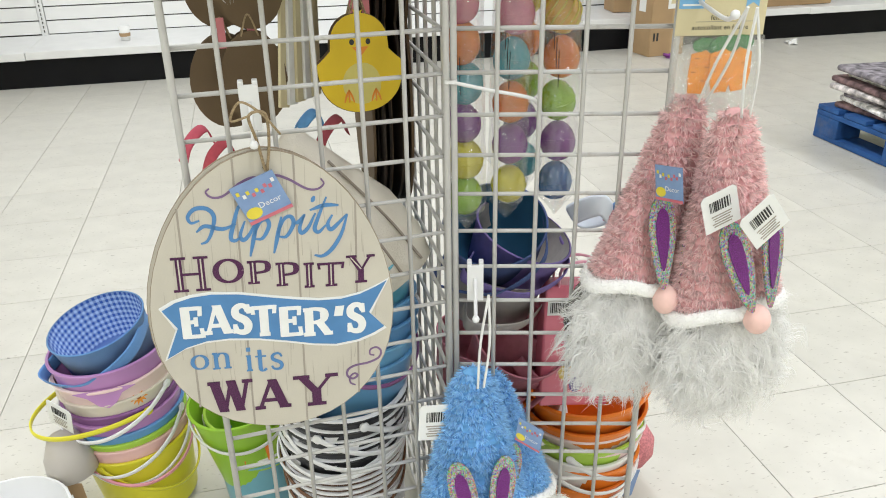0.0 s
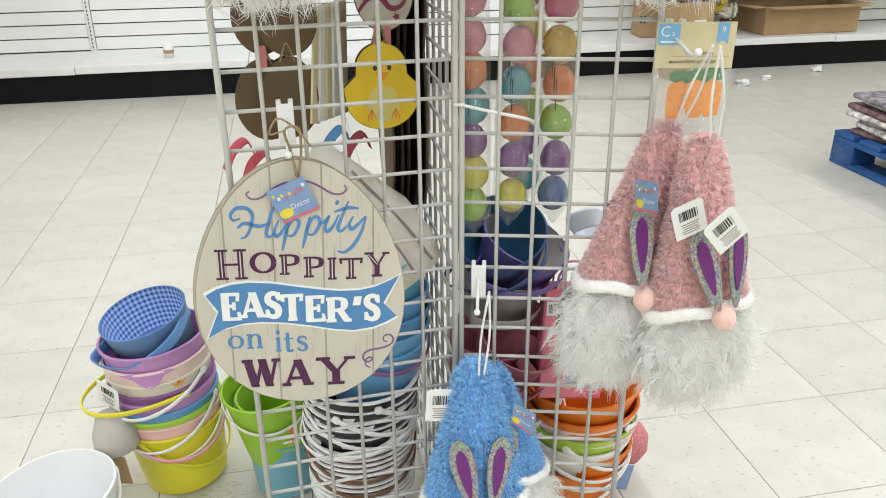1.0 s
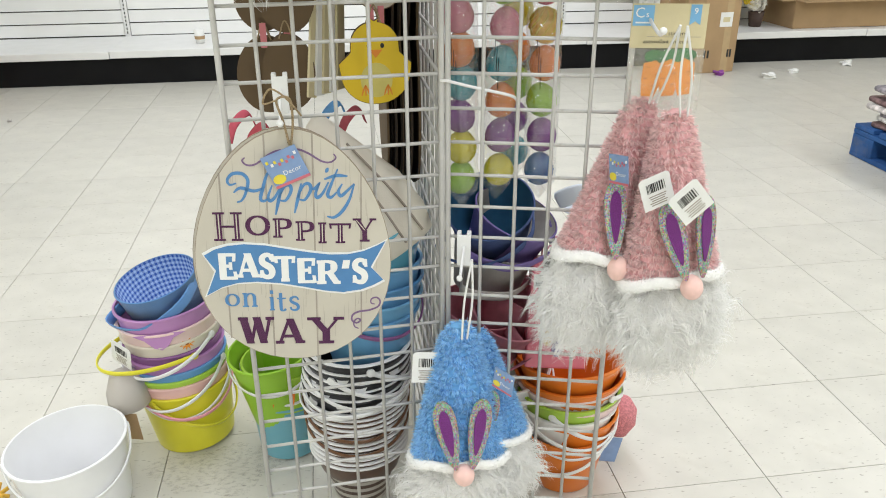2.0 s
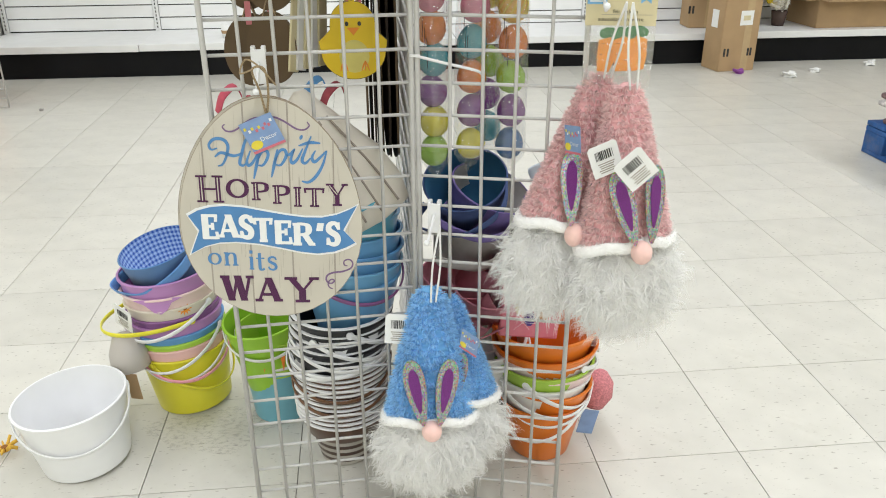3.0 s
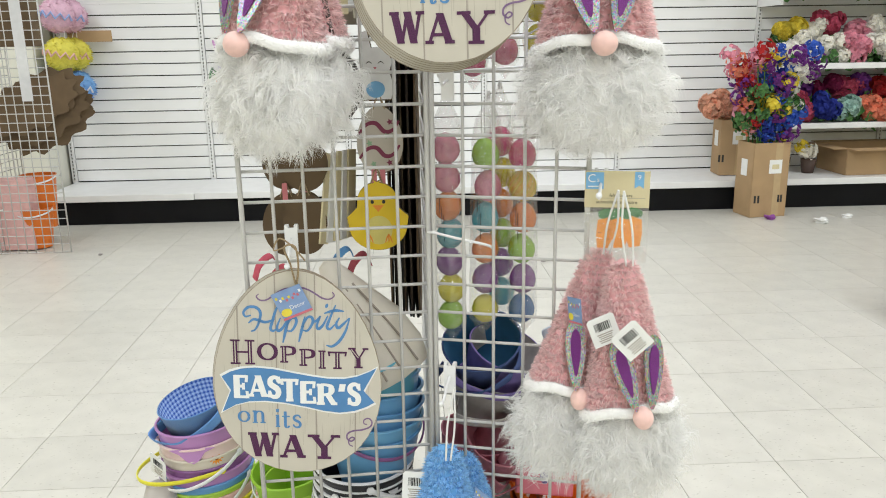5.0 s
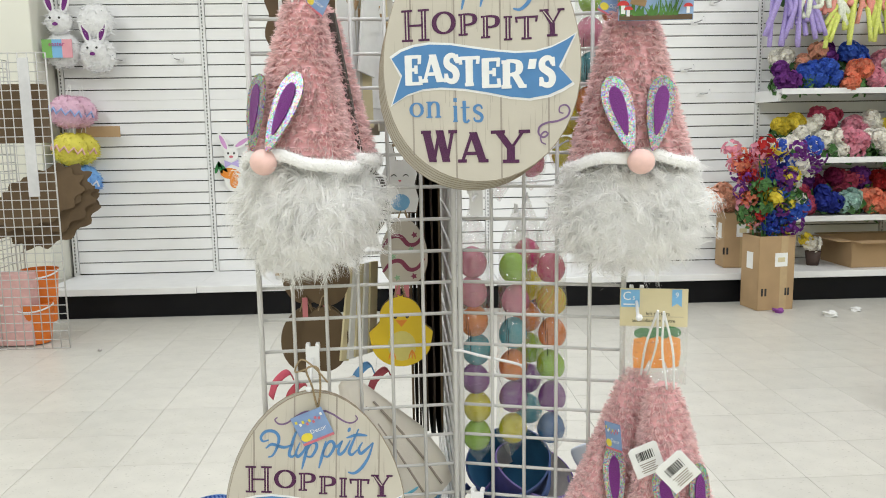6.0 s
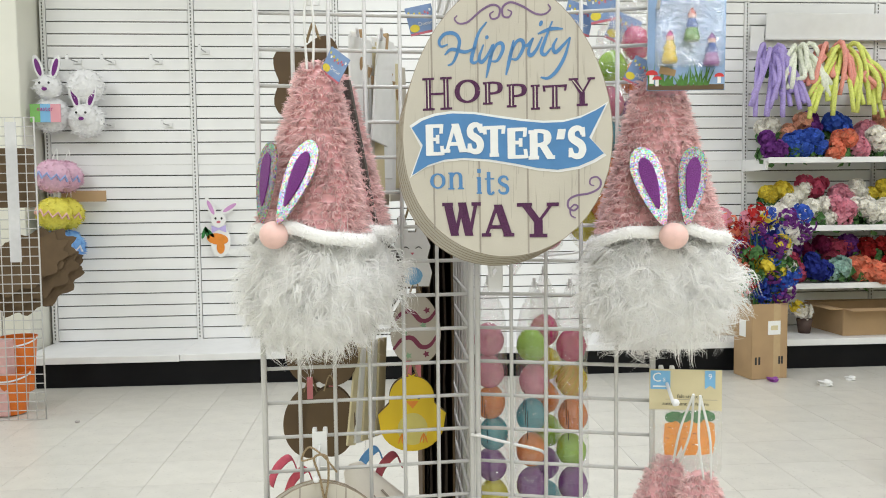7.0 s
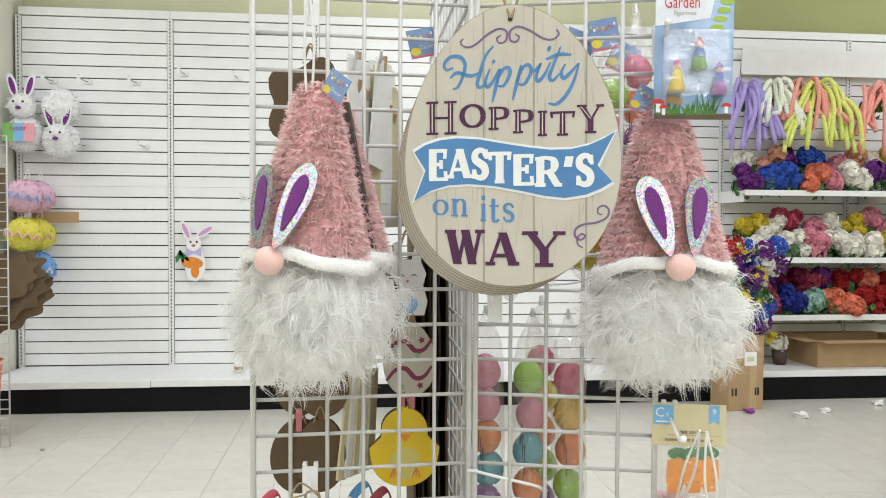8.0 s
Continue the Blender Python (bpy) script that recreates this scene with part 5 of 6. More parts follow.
for k in range(2):
    part("print_bar", box(0.045, 0.0006, 0.009, (0.02, -0.0232, 0.105 - 0.017 * k)), plastic((0.35, 0.02, 0.08), 0.5), pb)
for x, z, c in ((-0.02, 0.06, (0.7, 0.5, 0.1)), (0.0, 0.04, (0.1, 0.05, 0.25)), (0.03, 0.05, (0.6, 0.3, 0.1))):
    part("print_spot", plate([(x + 0.012 * math.cos(a), z + 0.016 * math.sin(a)) for a in [q * 0.63 for q in range(10)]], 0.0006, y=-0.0236), plastic(c, 0.5), pb)
bow = thing("gingham_bow", "blue and white gingham ribbon bow on the pile", "ribbon bow", pose(0.497, 1.03, 0.59))
M_GING2 = checks("pale_gingham", (0.1, 0.2, 0.5), (0.75, 0.8, 0.88), 0.009)
for sgn in (-1, 1):
    part("bow_loop", tube([(0, 0, 0), (sgn * 0.03, -0.02, 0.03), (sgn * 0.065, 0, 0.01), (sgn * 0.04, 0.015, -0.01), (0, 0.005, 0)], 0.016, 8, flat=0.14), M_BLUEFAB if sgn > 0 else M_GING2, bow, smooth=True)
part("bow_tail", tube([(0, 0, 0), (-0.01, -0.01, -0.03), (-0.03, -0.015, -0.07)], 0.014, 8, flat=0.14), M_GING2, bow, smooth=True)
part("pink_knot", lathe([(0, -0.014), (0.014, -0.005), (0.014, 0.005), (0, 0.014)], 12), M_MAUVEFAB, bow, smooth=True)
plush = thing("knitted_ornament", "dusty pink knitted ornament with blue tag behind the grid edge", "ornament", pose(0.605, 1.08, 0.09, 0, 12, 0))
part("knitted_body", lathe([(0, -0.045), (0.026, -0.03), (0.036, 0.0), (0.03, 0.03), (0.012, 0.05), (0, 0.055)], 22), mat("dusty_pink_knit", (0.6, 0.22, 0.24), 0.95, 0.25, 250, 1.0, 400), plush, smooth=True)
part("paper_tag", box(0.036, 0.001, 0.06, (-0.01, -0.028, -0.06)), M_NAVYTAG, plush)


# ---- wooden hanging signs behind the grid ----
def board_stack(label, at, outline, n, face, step=0.006, extra=None):
    for k in range(n):
        t = thing("hanging_board", label, "sign", at @ pose(0.002 * math.sin(k * 3.1), step * k, 0.0015 * math.cos(k * 2.3), 0, 1.2 * math.sin(k * 5), 0), group="hanging wooden boards")
        part("board", plate(outline, 0.0035), [M_BROWN], t)
        if face and k == 0:
            part("painted_face", plate([(x * 0.995, z * 0.995) for x, z in outline], 0.0005, y=-0.0006), face, t)
            if extra:
                extra(t)
        part("cord", tube([(-0.01, 0, outline_top(outline)), (0, 0, outline_top(outline) + 0.025), (0.01, 0, outline_top(outline))], 0.0012, 5), M_TWINE, t)


def outline_top(o):
    return max(z for _, z in o) - 0.006


def chick_face(t):
    for x in (-0.009, 0.011):
        part("eye", plate([(x + 0.003 * math.cos(a), 0.026 + 0.0036 * math.sin(a)) for a in [k * 0.63 for k in range(10)]], 0.0004, y=-0.0012), M_BAR, t)
    part("beak", plate([(-0.009, 0.02), (0.011, 0.02), (0.001, 0.008)], 0.0006, y=-0.0013), M_ORANGEP, t)
    part("belly", plate([(0.001 + 0.024 * math.cos(a), -0.025 + 0.026 * math.sin(a)) for a in [k * 0.314 for k in range(20)]], 0.0003, y=-0.001), M_CHICKBELLY, t)
    for x in (-0.016, 0.018):
        for d in (-0.006, 0, 0.006):
            part("toe", ribbon([(x, -0.032), (x + d * 0.6, -0.04), (x + d, -0.048)], 0.0025, -0.0014, n=2), M_ORANGEP, t)


def egg_face(t):
    for q in (0.022, -0.02):
        part("wavy_stripe", ribbon([(-0.036, q - 0.012), (-0.022, q + 0.004), (-0.006, q + 0.006), (0.008, q - 0.008), (0.022, q - 0.006), (0.034, q + 0.01)], 0.0075, -0.0012), mat("plum_stripe", (0.2, 0.03, 0.07), 0.5), t)
    for x, z, c in ((-0.018, -0.006, (0.25, 0.4, 0.25)), (0.012, 0.006, (0.25, 0.4, 0.25)), (0.018, 0.03, (0.2, 0.03, 0.07)), (-0.012, -0.042, (0.25, 0.4, 0.25)), (0.016, -0.04, (0.2, 0.03, 0.07))):
        part("flower_print", plate([(x + 0.006 * (1 if k % 2 else 0.5) * math.cos(k * 0.628), z + 0.006 * (1 if k % 2 else 0.5) * math.sin(k * 0.628)) for k in range(10)], 0.0004, y=-0.0013), plastic(c, 0.5), t)


def bunny_face(t):
    for x in (-0.01, 0.01):
        part("eye_line", ribbon([(x - 0.005, 0.008), (x, 0.011), (x + 0.005, 0.008)], 0.0016, -0.0012, n=3), M_BAR, t)
    part("snout", plate([(-0.003, 0.002), (0.003, 0.002), (0, -0.002)], 0.0004, y=-0.0012), M_CORAL, t)
    part("belly", plate([(0.016 * math.cos(a), -0.035 + 0.014 * math.sin(a)) for a in [k * 0.4 for k in range(15)]], 0.0004, y=-0.0012), M_LTBLUE, t)


def chick_half(z):
    body = 0.05 * math.sqrt(max(0.0, 1 - ((z + 0.016) / 0.045) ** 2))
    head = 0.034 * math.sqrt(max(0.0, 1 - ((z - 0.026) / 0.034) ** 2))
    return max(body, head, 0.03 if -0.02 < z < 0.02 else 0.0) + 0.006 * math.exp(-((z + 0.002) / 0.007) ** 2) + 0.0015


CHICK_Z = [-0.0609 + 0.1208 * (0.5 - 0.5 * math.cos(math.pi * k / 22)) for k in range(23)]
chick = [(chick_half(z), z) for z in CHICK_Z] + [(0.006, 0.064), (0.0, 0.061), (-0.006, 0.065)] + [(-chick_half(z), z) for z in reversed(CHICK_Z)]
M_PATEGG = mat("taupe_printed_board", (0.5, 0.45, 0.38), 0.6, 0.06, 20)
board_stack("yellow chick-shaped painted wooden sign on a ribbon", pose(0.124, 0.99, 0.852), chick, 3, M_CHICK, 0.008, chick_face)
board_stack("taupe egg-shaped wooden sign with plum waves", pose(0.132, 0.995, 0.986), egg_outline(0.08, 0.115), 3, M_PATEGG, 0.007, egg_face)
bun = [(-0.026, -0.052), (0.026, -0.052), (0.031, -0.03), (0.024, -0.006), (0.029, 0.012), (0.021, 0.03), (0.022, 0.058), (0.012, 0.062), (0.006, 0.034), (-0.006, 0.034), (-0.012, 0.062), (-0.022, 0.058), (-0.021, 0.03), (-0.029, 0.012), (-0.024, -0.006), (-0.031, -0.03)]
board_stack("white bunny-shaped painted wooden sign", pose(0.128, 0.995, 1.106), bun, 4, M_WPRINT, 0.007, bunny_face)
board_stack("plain brown back of an egg-shaped wooden sign", pose(-0.036, 1.0, 0.838), egg_outline(0.088, 0.113, 32, 0.04), 3, None, 0.01)
board_stack("plain brown back of an egg-shaped wooden sign", pose(-0.004, 0.99, 0.842), egg_outline(0.078, 0.112, 32, 0.04), 3, None, 0.012)
board_stack("plain brown back of a round wooden sign", pose(-0.036, 1.0, 0.952), egg_outline(0.075, 0.1, 32, 0.04), 2, None, 0.01)
board_stack("plain brown back of a round wooden sign", pose(0.0, 0.99, 0.950), egg_outline(0.08, 0.1, 32, 0.04), 2, None, 0.01)
flower = [((0.062 + 0.009 * math.cos(5 * a)) * math.cos(a), (0.062 + 0.009 * math.cos(5 * a)) * math.sin(a)) for a in [k * math.pi / 24 for k in range(48)]]
board_stack("plain brown back of a flower-shaped wooden sign", pose(-0.018, 0.975, 1.372), flower, 3, None, 0.008)
for k in range(4):
    r = thing("pink_ribbon", "pink ribbon joining two hanging wooden signs", "ribbon", pose((-0.036, -0.002, 0.12, 0.135)[k], 0.993, (0.898, 0.899, 0.92, 0.918)[k]), group="pink ribbons")
    part("band", box(0.009, 0.001, 0.035), mat("pink_ribbon", (0.6, 0.2, 0.22), 0.7), r)
for zc, hh, n0 in ((0.78, 0.32, 9), (1.0, 0.3, 9), (1.2, 0.34, 9)):
    for k in range(n0):
        b = thing("hanging_board", "dark brown wooden board hanging edge-on by the cross panel", "sign", pose(0.145 + 0.0068 * k, 1.13 + 0.012 * math.sin(k * 2.2), zc + 0.006 * math.sin(k * 1.7), 0, 0.8 * math.sin(k * 4), 90 + 3 * math.sin(k * 3)), group="hanging wooden boards")
        part("board", plate(egg_outline(0.2, hh, 32, 0.1), 0.0035), M_DKBROWN if k % 4 else M_BROWN, b)
for k in range(6):
    b = thing("white_board", "white painted wooden strip hanging behind the grid", "sign", pose((0.05, 0.085)[k % 2], 0.965 + 0.016 * k, 1.36, 0, 6 * math.sin(k * 2) + 4, 62), group="white wooden strips")
    part("strip", box(0.05, 0.004, 0.15 + 0.014 * (k % 3), (0, 0, 0), 0.001), M_WPRINT if k % 3 else M_CARDTAN, b)
    part("clothes_peg", box(0.006, 0.008, 0.03, (0, 0, 0.075), 0.001), M_KRAFT, b)
for k in range(12):
    b = thing("white_board", "white painted wooden strip hanging behind the grid", "sign", pose(0.052 + 0.008 * (k % 8), 0.955 + 0.013 * k, 1.335 - 0.012 * (k % 4), 0, 4 * math.sin(k * 1.7), 55 + 6 * math.sin(k * 2.6)), group="white wooden strips")
    part("strip", box(0.052, 0.004, 0.2 + 0.016 * (k % 3), (0, 0, 0), 0.001), (M_WPRINT, M_WPRINT, M_CARDTAN, M_BOARD)[k % 4], b)
    part("clothes_peg", rod((0, -0.006, 0.07), (0, 0.008, 0.035), 0.0035, 8), M_KRAFT, b)
for x in (0.05, 0.085):
    rr = thing("rail_hook", "long white hook behind the grid holding wooden strips", "hook", pose(x, 0.902, 1.437), group="long rail hooks")
    part("arm", tube([(0, 0, 0), (0, 0.08, 0.0), (0, 0.16, 0.0), (0, 0.17, 0.012)], 0.0024, 6), M_PLASTIC, rr, smooth=True)
for k in range(5):
    b = thing("white_board", "white painted wooden strip leaning behind the grid", "sign", pose(0.035 + 0.010 * k, 1.0 + 0.012 * k, 0.885, 0, 14 - 2 * k, 65), group="white wooden strips")
    part("strip", box(0.028, 0.004, 0.16, (0, 0, 0), 0.001), M_WPRINT if k % 2 else M_CARDTAN, b)
for k, (x, z, c) in enumerate(((0.055, 0.775, SKYB), (0.085, 0.765, (0.4, 0.08, 0.1)), (-0.085, 0.765, (0.6, 0.1, 0.15)), (-0.06, 0.745, (0.55, 0.09, 0.12)))):
    rb = thing("cotton_ribbon", "coloured cotton ribbon end sticking out behind the sign", "ribbon", pose(x, 1.02, z), group="cotton ribbons")
    part("band", tube([(-0.02, 0, -0.03), (-0.008, -0.01, 0.0), (0.012, 0, 0.014), (0.022, 0.01, -0.01)], 0.008, 8, flat=0.15), mat("ribbon_cloth", c, 0.85, 0.1, 80), rb, smooth=True)
for k in range(7):
    rr = thing("rail_hook", "long white hook on the cross panel", "hook", pose(POST[0] + 0.002, 0.955 + 0.03 * (k % 3), 1.10 + 0.05 * k, 0, 0, 0), group="long rail hooks")
    part("arm", tube([(0, 0, 0), (0.08, 0.0, 0.004), (0.16, 0, 0.008), (0.19, 0, 0.02)], 0.0022, 6), M_PLASTIC, rr, smooth=True)
tie = thing("cable_tie", "white cable tie fastening the grid panels together", "cable tie", pose(POST[0], POST[1] - 0.006, 0.846))
part("loop", lathe([(0.007, -0.002), (0.0082, -0.002), (0.0082, 0.002), (0.007, 0.002)], 16, closed=True), M_PLASTIC, tie, at=pose(0, 0.006, 0))
part("tail", tube([(0.0, 0, 0), (0.04, -0.006, -0.01), (0.09, -0.01, -0.022), (0.102, -0.008, -0.03)], 0.0024, 6, flat=0.5), M_PLASTIC, tie, smooth=True)


# ---- goods on the far wall ----
def petal_ball(r, n, seed, flat=0.8, core=0.66, big=1.0):
    rnd = random.Random(seed)
    V, F = [], []
    for k in range(n):
        d = Vector((rnd.gauss(0, 1), rnd.gauss(0, 1), rnd.gauss(0, 1) * flat)).normalized()
        c = d * r * rnd.uniform(0.72, 1.0)
        a = d.orthogonal().normalized()
        a.rotate(Matrix.Rotation(rnd.uniform(0, 6.28), 3, d))
        b = d.cross(a)
        s = r * big * rnd.uniform(0.18, 0.32)
        i = len(V)
        V += [tuple(c - a * s), tuple(c + b * s * 0.8 + d * s * 0.35), tuple(c + a * s + d * s * 0.3), tuple(c - b * s * 0.8 + d * s * 0.35), tuple(c)]
        F += [(i, i + 3, i + 4), (i + 3, i + 2, i + 4), (i + 2, i + 1, i + 4), (i + 1, i, i + 4)]
    bm = bmesh.new()
    bmesh.ops.create_icosphere(bm, subdivisions=2, radius=r * core)
    off = len(V)
    V += [tuple(v.co) for v in bm.verts]
    F += [tuple(off + v.index for v in f.verts) for f in bm.faces]
    bm.free()
    me = bpy.data.meshes.new("bloom")
    me.from_pydata(V, [], F)
    return me


BLOOM = {"violet": (0.22, 0.05, 0.3), "blue": (0.06, 0.15, 0.6), "coral": (0.85, 0.3, 0.18), "pink": (0.8, 0.36, 0.45), "white": (0.95, 0.93, 0.86), "yellow": (0.82, 0.68, 0.08), "rose": (0.6, 0.1, 0.18), "red": (0.5, 0.03, 0.03), "mint": (0.5, 0.7, 0.62), "plum": (0.3, 0.02, 0.1), "navy": (0.03, 0.05, 0.35), "peach": (0.85, 0.5, 0.35)}
BLOOM_M = {k: mat("silk_" + k, v, 0.75, 0.1, 20, 0, island=0.25, thin=0.45) for k, v in BLOOM.items()}
BLOOM_ME = {}
for i, (k, m) in enumerate(BLOOM_M.items()):
    BLOOM_ME[k] = petal_ball(0.085, 170, i, 0.8, 0.5, 1.35)
    BLOOM_ME[k].materials.append(m)
LEAF_ME = petal_ball(0.085, 46, 99, 0.5, 0.2, 1.2)
LEAF_ME.materials.append(M_LEAF)
rnd = random.Random(8)
ROWS_OF_FLOWERS = [(1.455, ["violet", "blue", "blue", "coral", "pink", "white", "violet", "yellow", "white", "pink"], ["white", "peach", "violet", "blue", "pink", "peach", "white", "yellow", "rose", "blue"]),
                   (0.98, ["white", "white", "white", "pink", "white", "white", "white", "yellow", "white", "white"], ["yellow", "white", "rose", "pink", "white", "yellow", "pink", "pink", "white", "white"]),
                   (0.572, ["plum", "rose", "navy", "mint", "coral", "coral", "red", "navy", "plum", "rose"], ["navy", "violet", "plum", "rose", "violet", "red", "coral", "red", "violet", "navy"])]
for z, front, back in ROWS_OF_FLOWERS:
    sh = thing("wall_shelf", "white metal wall shelf filled with silk flowers", "shelf", pose(2.72, SLAT_Y, z), group="flower shelves")
    part("shelf_board", box(2.24, 0.4, 0.025, (1.14, -0.21, -0.015), 0.003), M_WHITE, sh)
    part("price_rail", box(2.24, 0.012, 0.04, (1.14, -0.416, -0.02), 0.002), M_WHITE, sh)
    for sx in (0.03, 1.15):
        part("bracket", box(0.02, 0.36, 0.06, (sx, -0.19, -0.055)), M_WHITE, sh)
    for r, names in enumerate((front, back)):
        for k, c in enumerate(names):
            fx, fy, fz = 2.81 + 0.158 * k + rnd.uniform(-0.02, 0.02) + 0.06 * r, 5.13 + 0.15 * r + rnd.uniform(-0.02, 0.02), z + 0.1 + 0.13 * r + rnd.uniform(-0.025, 0.025)
            fb = thing("silk_flower_bunch", c + " silk flower bunch standing on the shelf", "silk flowers", pose(fx, fy, fz), group="silk flower bunches")
            for q in range(4):
                part("bloom", BLOOM_ME[c], None, fb, at=pose(rnd.uniform(-0.065, 0.065), rnd.uniform(-0.05, 0.02), rnd.uniform(-0.055, 0.055), rnd.uniform(0, 360), rnd.uniform(0, 360), 0) @ Matrix.Scale(rnd.uniform(0.55, 0.85), 4))
            part("foliage", LEAF_ME, None, fb, at=pose(0, 0.03, -0.06, 0, 0, rnd.uniform(0, 360)) @ Matrix.Scale(rnd.uniform(0.9, 1.2), 4))
            part("stem", rod((0, 0.02, -0.05), (0, 0.06, -0.1 - 0.16 * r), 0.006, 6), M_LEAF, fb)
for q, (c, x0, x1, n) in enumerate((((0.45, 0.36, 0.72), 2.74, 2.95, 13), ((0.85, 0.88, 0.74), 2.92, 3.12, 12), ((0.85, 0.36, 0.3), 3.1, 3.5, 15), ((0.72, 0.78, 0.2), 3.15, 3.55, 15), ((0.85, 0.36, 0.3), 3.72, 4.0, 8))):
    am = thing("hanging_amaranth", "drooping artificial amaranth spray on a wall hook", "silk flowers", pose((x0 + x1) / 2, 5.27, 2.07), group="amaranth sprays")
    mm = mat("amaranth_silk", c, 0.85, 0.15, 80, 0.8, 300)
    for k in range(int(n * 1.5)):
        ex = rnd.uniform(-1, 1) * (x1 - x0) * 0.75
        top = rnd.uniform(-0.02, 0.1)
        part("tassel", tube([(0, 0.1, 0.0), (ex * 0.45, -0.05 + rnd.uniform(-0.08, 0.08), top + 0.1), (ex, -0.12 + rnd.uniform(-0.06, 0.06), top - 0.06), (ex * 1.35 + rnd.uniform(-0.05, 0.05), -0.14, -rnd.uniform(0.12, 0.36) + (0.16 if q in (1, 2) else 0))], 0.0165, 6, n=4), mm, am, smooth=True)
    part("foliage", LEAF_ME, None, am, at=pose(0, 0.05, 0.02))


def carton(name, label, at, sx, sy, sz, open_top=True, marks=True):
    t = thing(name, label, "box", at)
    part("base", box(sx - 0.008, sy - 0.008, 0.008, (0, 0, 0.005)), M_KRAFT, t)
    for cx, cy, wx, wy in ((0, -sy / 2, sx, 0.006), (0, sy / 2, sx, 0.006), (-sx / 2, 0, 0.006, sy - 0.007), (sx / 2, 0, 0.006, sy - 0.007)):
        part("side_panel", box(wx, wy, sz, (cx, cy, sz / 2), 0.001), M_KRAFT, t)
        if not marks:
            part("flap", box(max(wx, 0.1 if wx < 0.01 else wx), max(wy, 0.1 if wy < 0.01 else wy), 0.005, (cx * (1 + 0.11 / sx if cx else 1), cy * (1 + 0.11 / sy if cy else 1), sz - 0.004)), M_KRAFT, t, at=pose(0, 0, 0))
    if not open_top:
        part("lid_flap", box(sx, sy, 0.006, (0, 0, sz)), M_KRAFT, t)
    if marks:
        part("paper_label", box(0.09, 0.002, 0.09, (0.03, -sy / 2 - 0.004, sz * 0.68)), M_TAGWHITE, t)
        part("label_print", box(0.05, 0.001, 0.03, (0.03, -sy / 2 - 0.0055, sz * 0.68)), M_CARDTAN, t)
        part("side_label", box(0.002, 0.07, 0.11, (-sx / 2 - 0.004, 0, sz * 0.66)), M_TAGWHITE, t)
        for x in (-0.1, -0.075, 0.07, 0.09):
            part("handling_mark", box(0.014, 0.001, 0.05, (x, -sy / 2 - 0.0035, 0.12)), M_BAR, t)
        part("packing_tape", box(0.05, 0.001, sz, (sx * 0.2, -sy / 2 - 0.0032, sz / 2)), mat("clear_tape", (0.5, 0.36, 0.2), 0.25, 0.05), t)
    return t


carton("tall_carton", "tall open brown carton holding silk flowers on the floor", pose(2.545, 4.75, 0.002, 0, 0, 8), 0.255, 0.2, 0.49)
carton("tall_carton", "tall brown carton standing on the base deck", pose(2.5, 5.2, 0.209, 0, 0, -4), 0.19, 0.19, 0.39)
carton("wide_carton", "wide open brown carton standing on the base deck", pose(3.625, 5.19, 0.209, 0, 0, 2), 0.75, 0.38, 0.19, marks=False)
bq = thing("silk_bouquet", "mixed blue violet and red silk flowers in a carton", "silk flowers", pose(2.53, 4.75, 0.46) @ Matrix.Scale(0.93, 4))
small = {}
for i, c in enumerate(("blue", "violet", "red", "yellow", "white", "coral", "navy", "pink")):
    small[c] = petal_ball(0.05, 34, 40 + i, 0.8, 0.3, 1.35)
    small[c].materials.append(BLOOM_M[c])
for k in range(110):
    a, u = rnd.uniform(0, 6.28), rnd.random()
    h = 0.06 + 0.62 * rnd.random()
    rad = (0.12 + 0.22 * h) * math.sqrt(u)
    x, y = rad * math.cos(a) * 1.25 + 0.03, rad * math.sin(a) * 0.7
    c = rnd.choice(("red", "coral", "violet", "pink", "red") if x < -0.08 else ("blue", "violet", "navy", "blue", "yellow") if x < 0.14 else ("white", "blue", "violet", "white"))
    part("flower", small[c], None, bq, at=pose(x, y, h, rnd.uniform(0, 360), rnd.uniform(0, 360), 0) @ Matrix.Scale(rnd.uniform(0.85, 1.45), 4))
    if k % 5 == 0:
        part("stem", tube([(x * 0.3, y * 0.3, -0.3), (x * 0.6, y * 0.6, h * 0.4), (x, y, h)], 0.004, 5, n=3), M_LEAF, bq)
        part("foliage", LEAF_ME, None, bq, at=pose(x * 0.8, y * 0.8, h * 0.6, 0, 0, rnd.uniform(0, 360)) @ Matrix.Scale(0.8, 4))
peach = thing("silk_flower_bunch", "peach silk flowers in a carton on the deck", "silk flowers", pose(2.38, 5.16, 0.66), group="silk flower bunches")
for k in range(5):
    part("bloom", BLOOM_ME["peach"], None, peach, at=pose(rnd.uniform(-0.1, 0.1), rnd.uniform(-0.06, 0.06), rnd.uniform(-0.03, 0.12), rnd.uniform(0, 360), 0, 0) @ Matrix.Scale(0.8, 4))
pot = thing("potted_silk_flower", "small brown pot with white and orange silk flowers", "potted plant", pose(3.06, 5.14, 0.209), group="small flower pots")
part("pot", lathe([(0, 0), (0.04, 0), (0.055, 0.1), (0.05, 0.1), (0.038, 0.01)], 20), M_TERRA, pot, smooth=True)
for k in range(5):
    part("bloom", small["yellow" if k % 2 else "white"], None, pot, at=pose(rnd.uniform(-0.06, 0.06), rnd.uniform(-0.05, 0.03), 0.13 + rnd.uniform(0, 0.06)))
cup = thing("small_cup", "small white paper cup with a brown ribbon on the base deck", "cup", pose(-0.735, 5.1, 0.209))
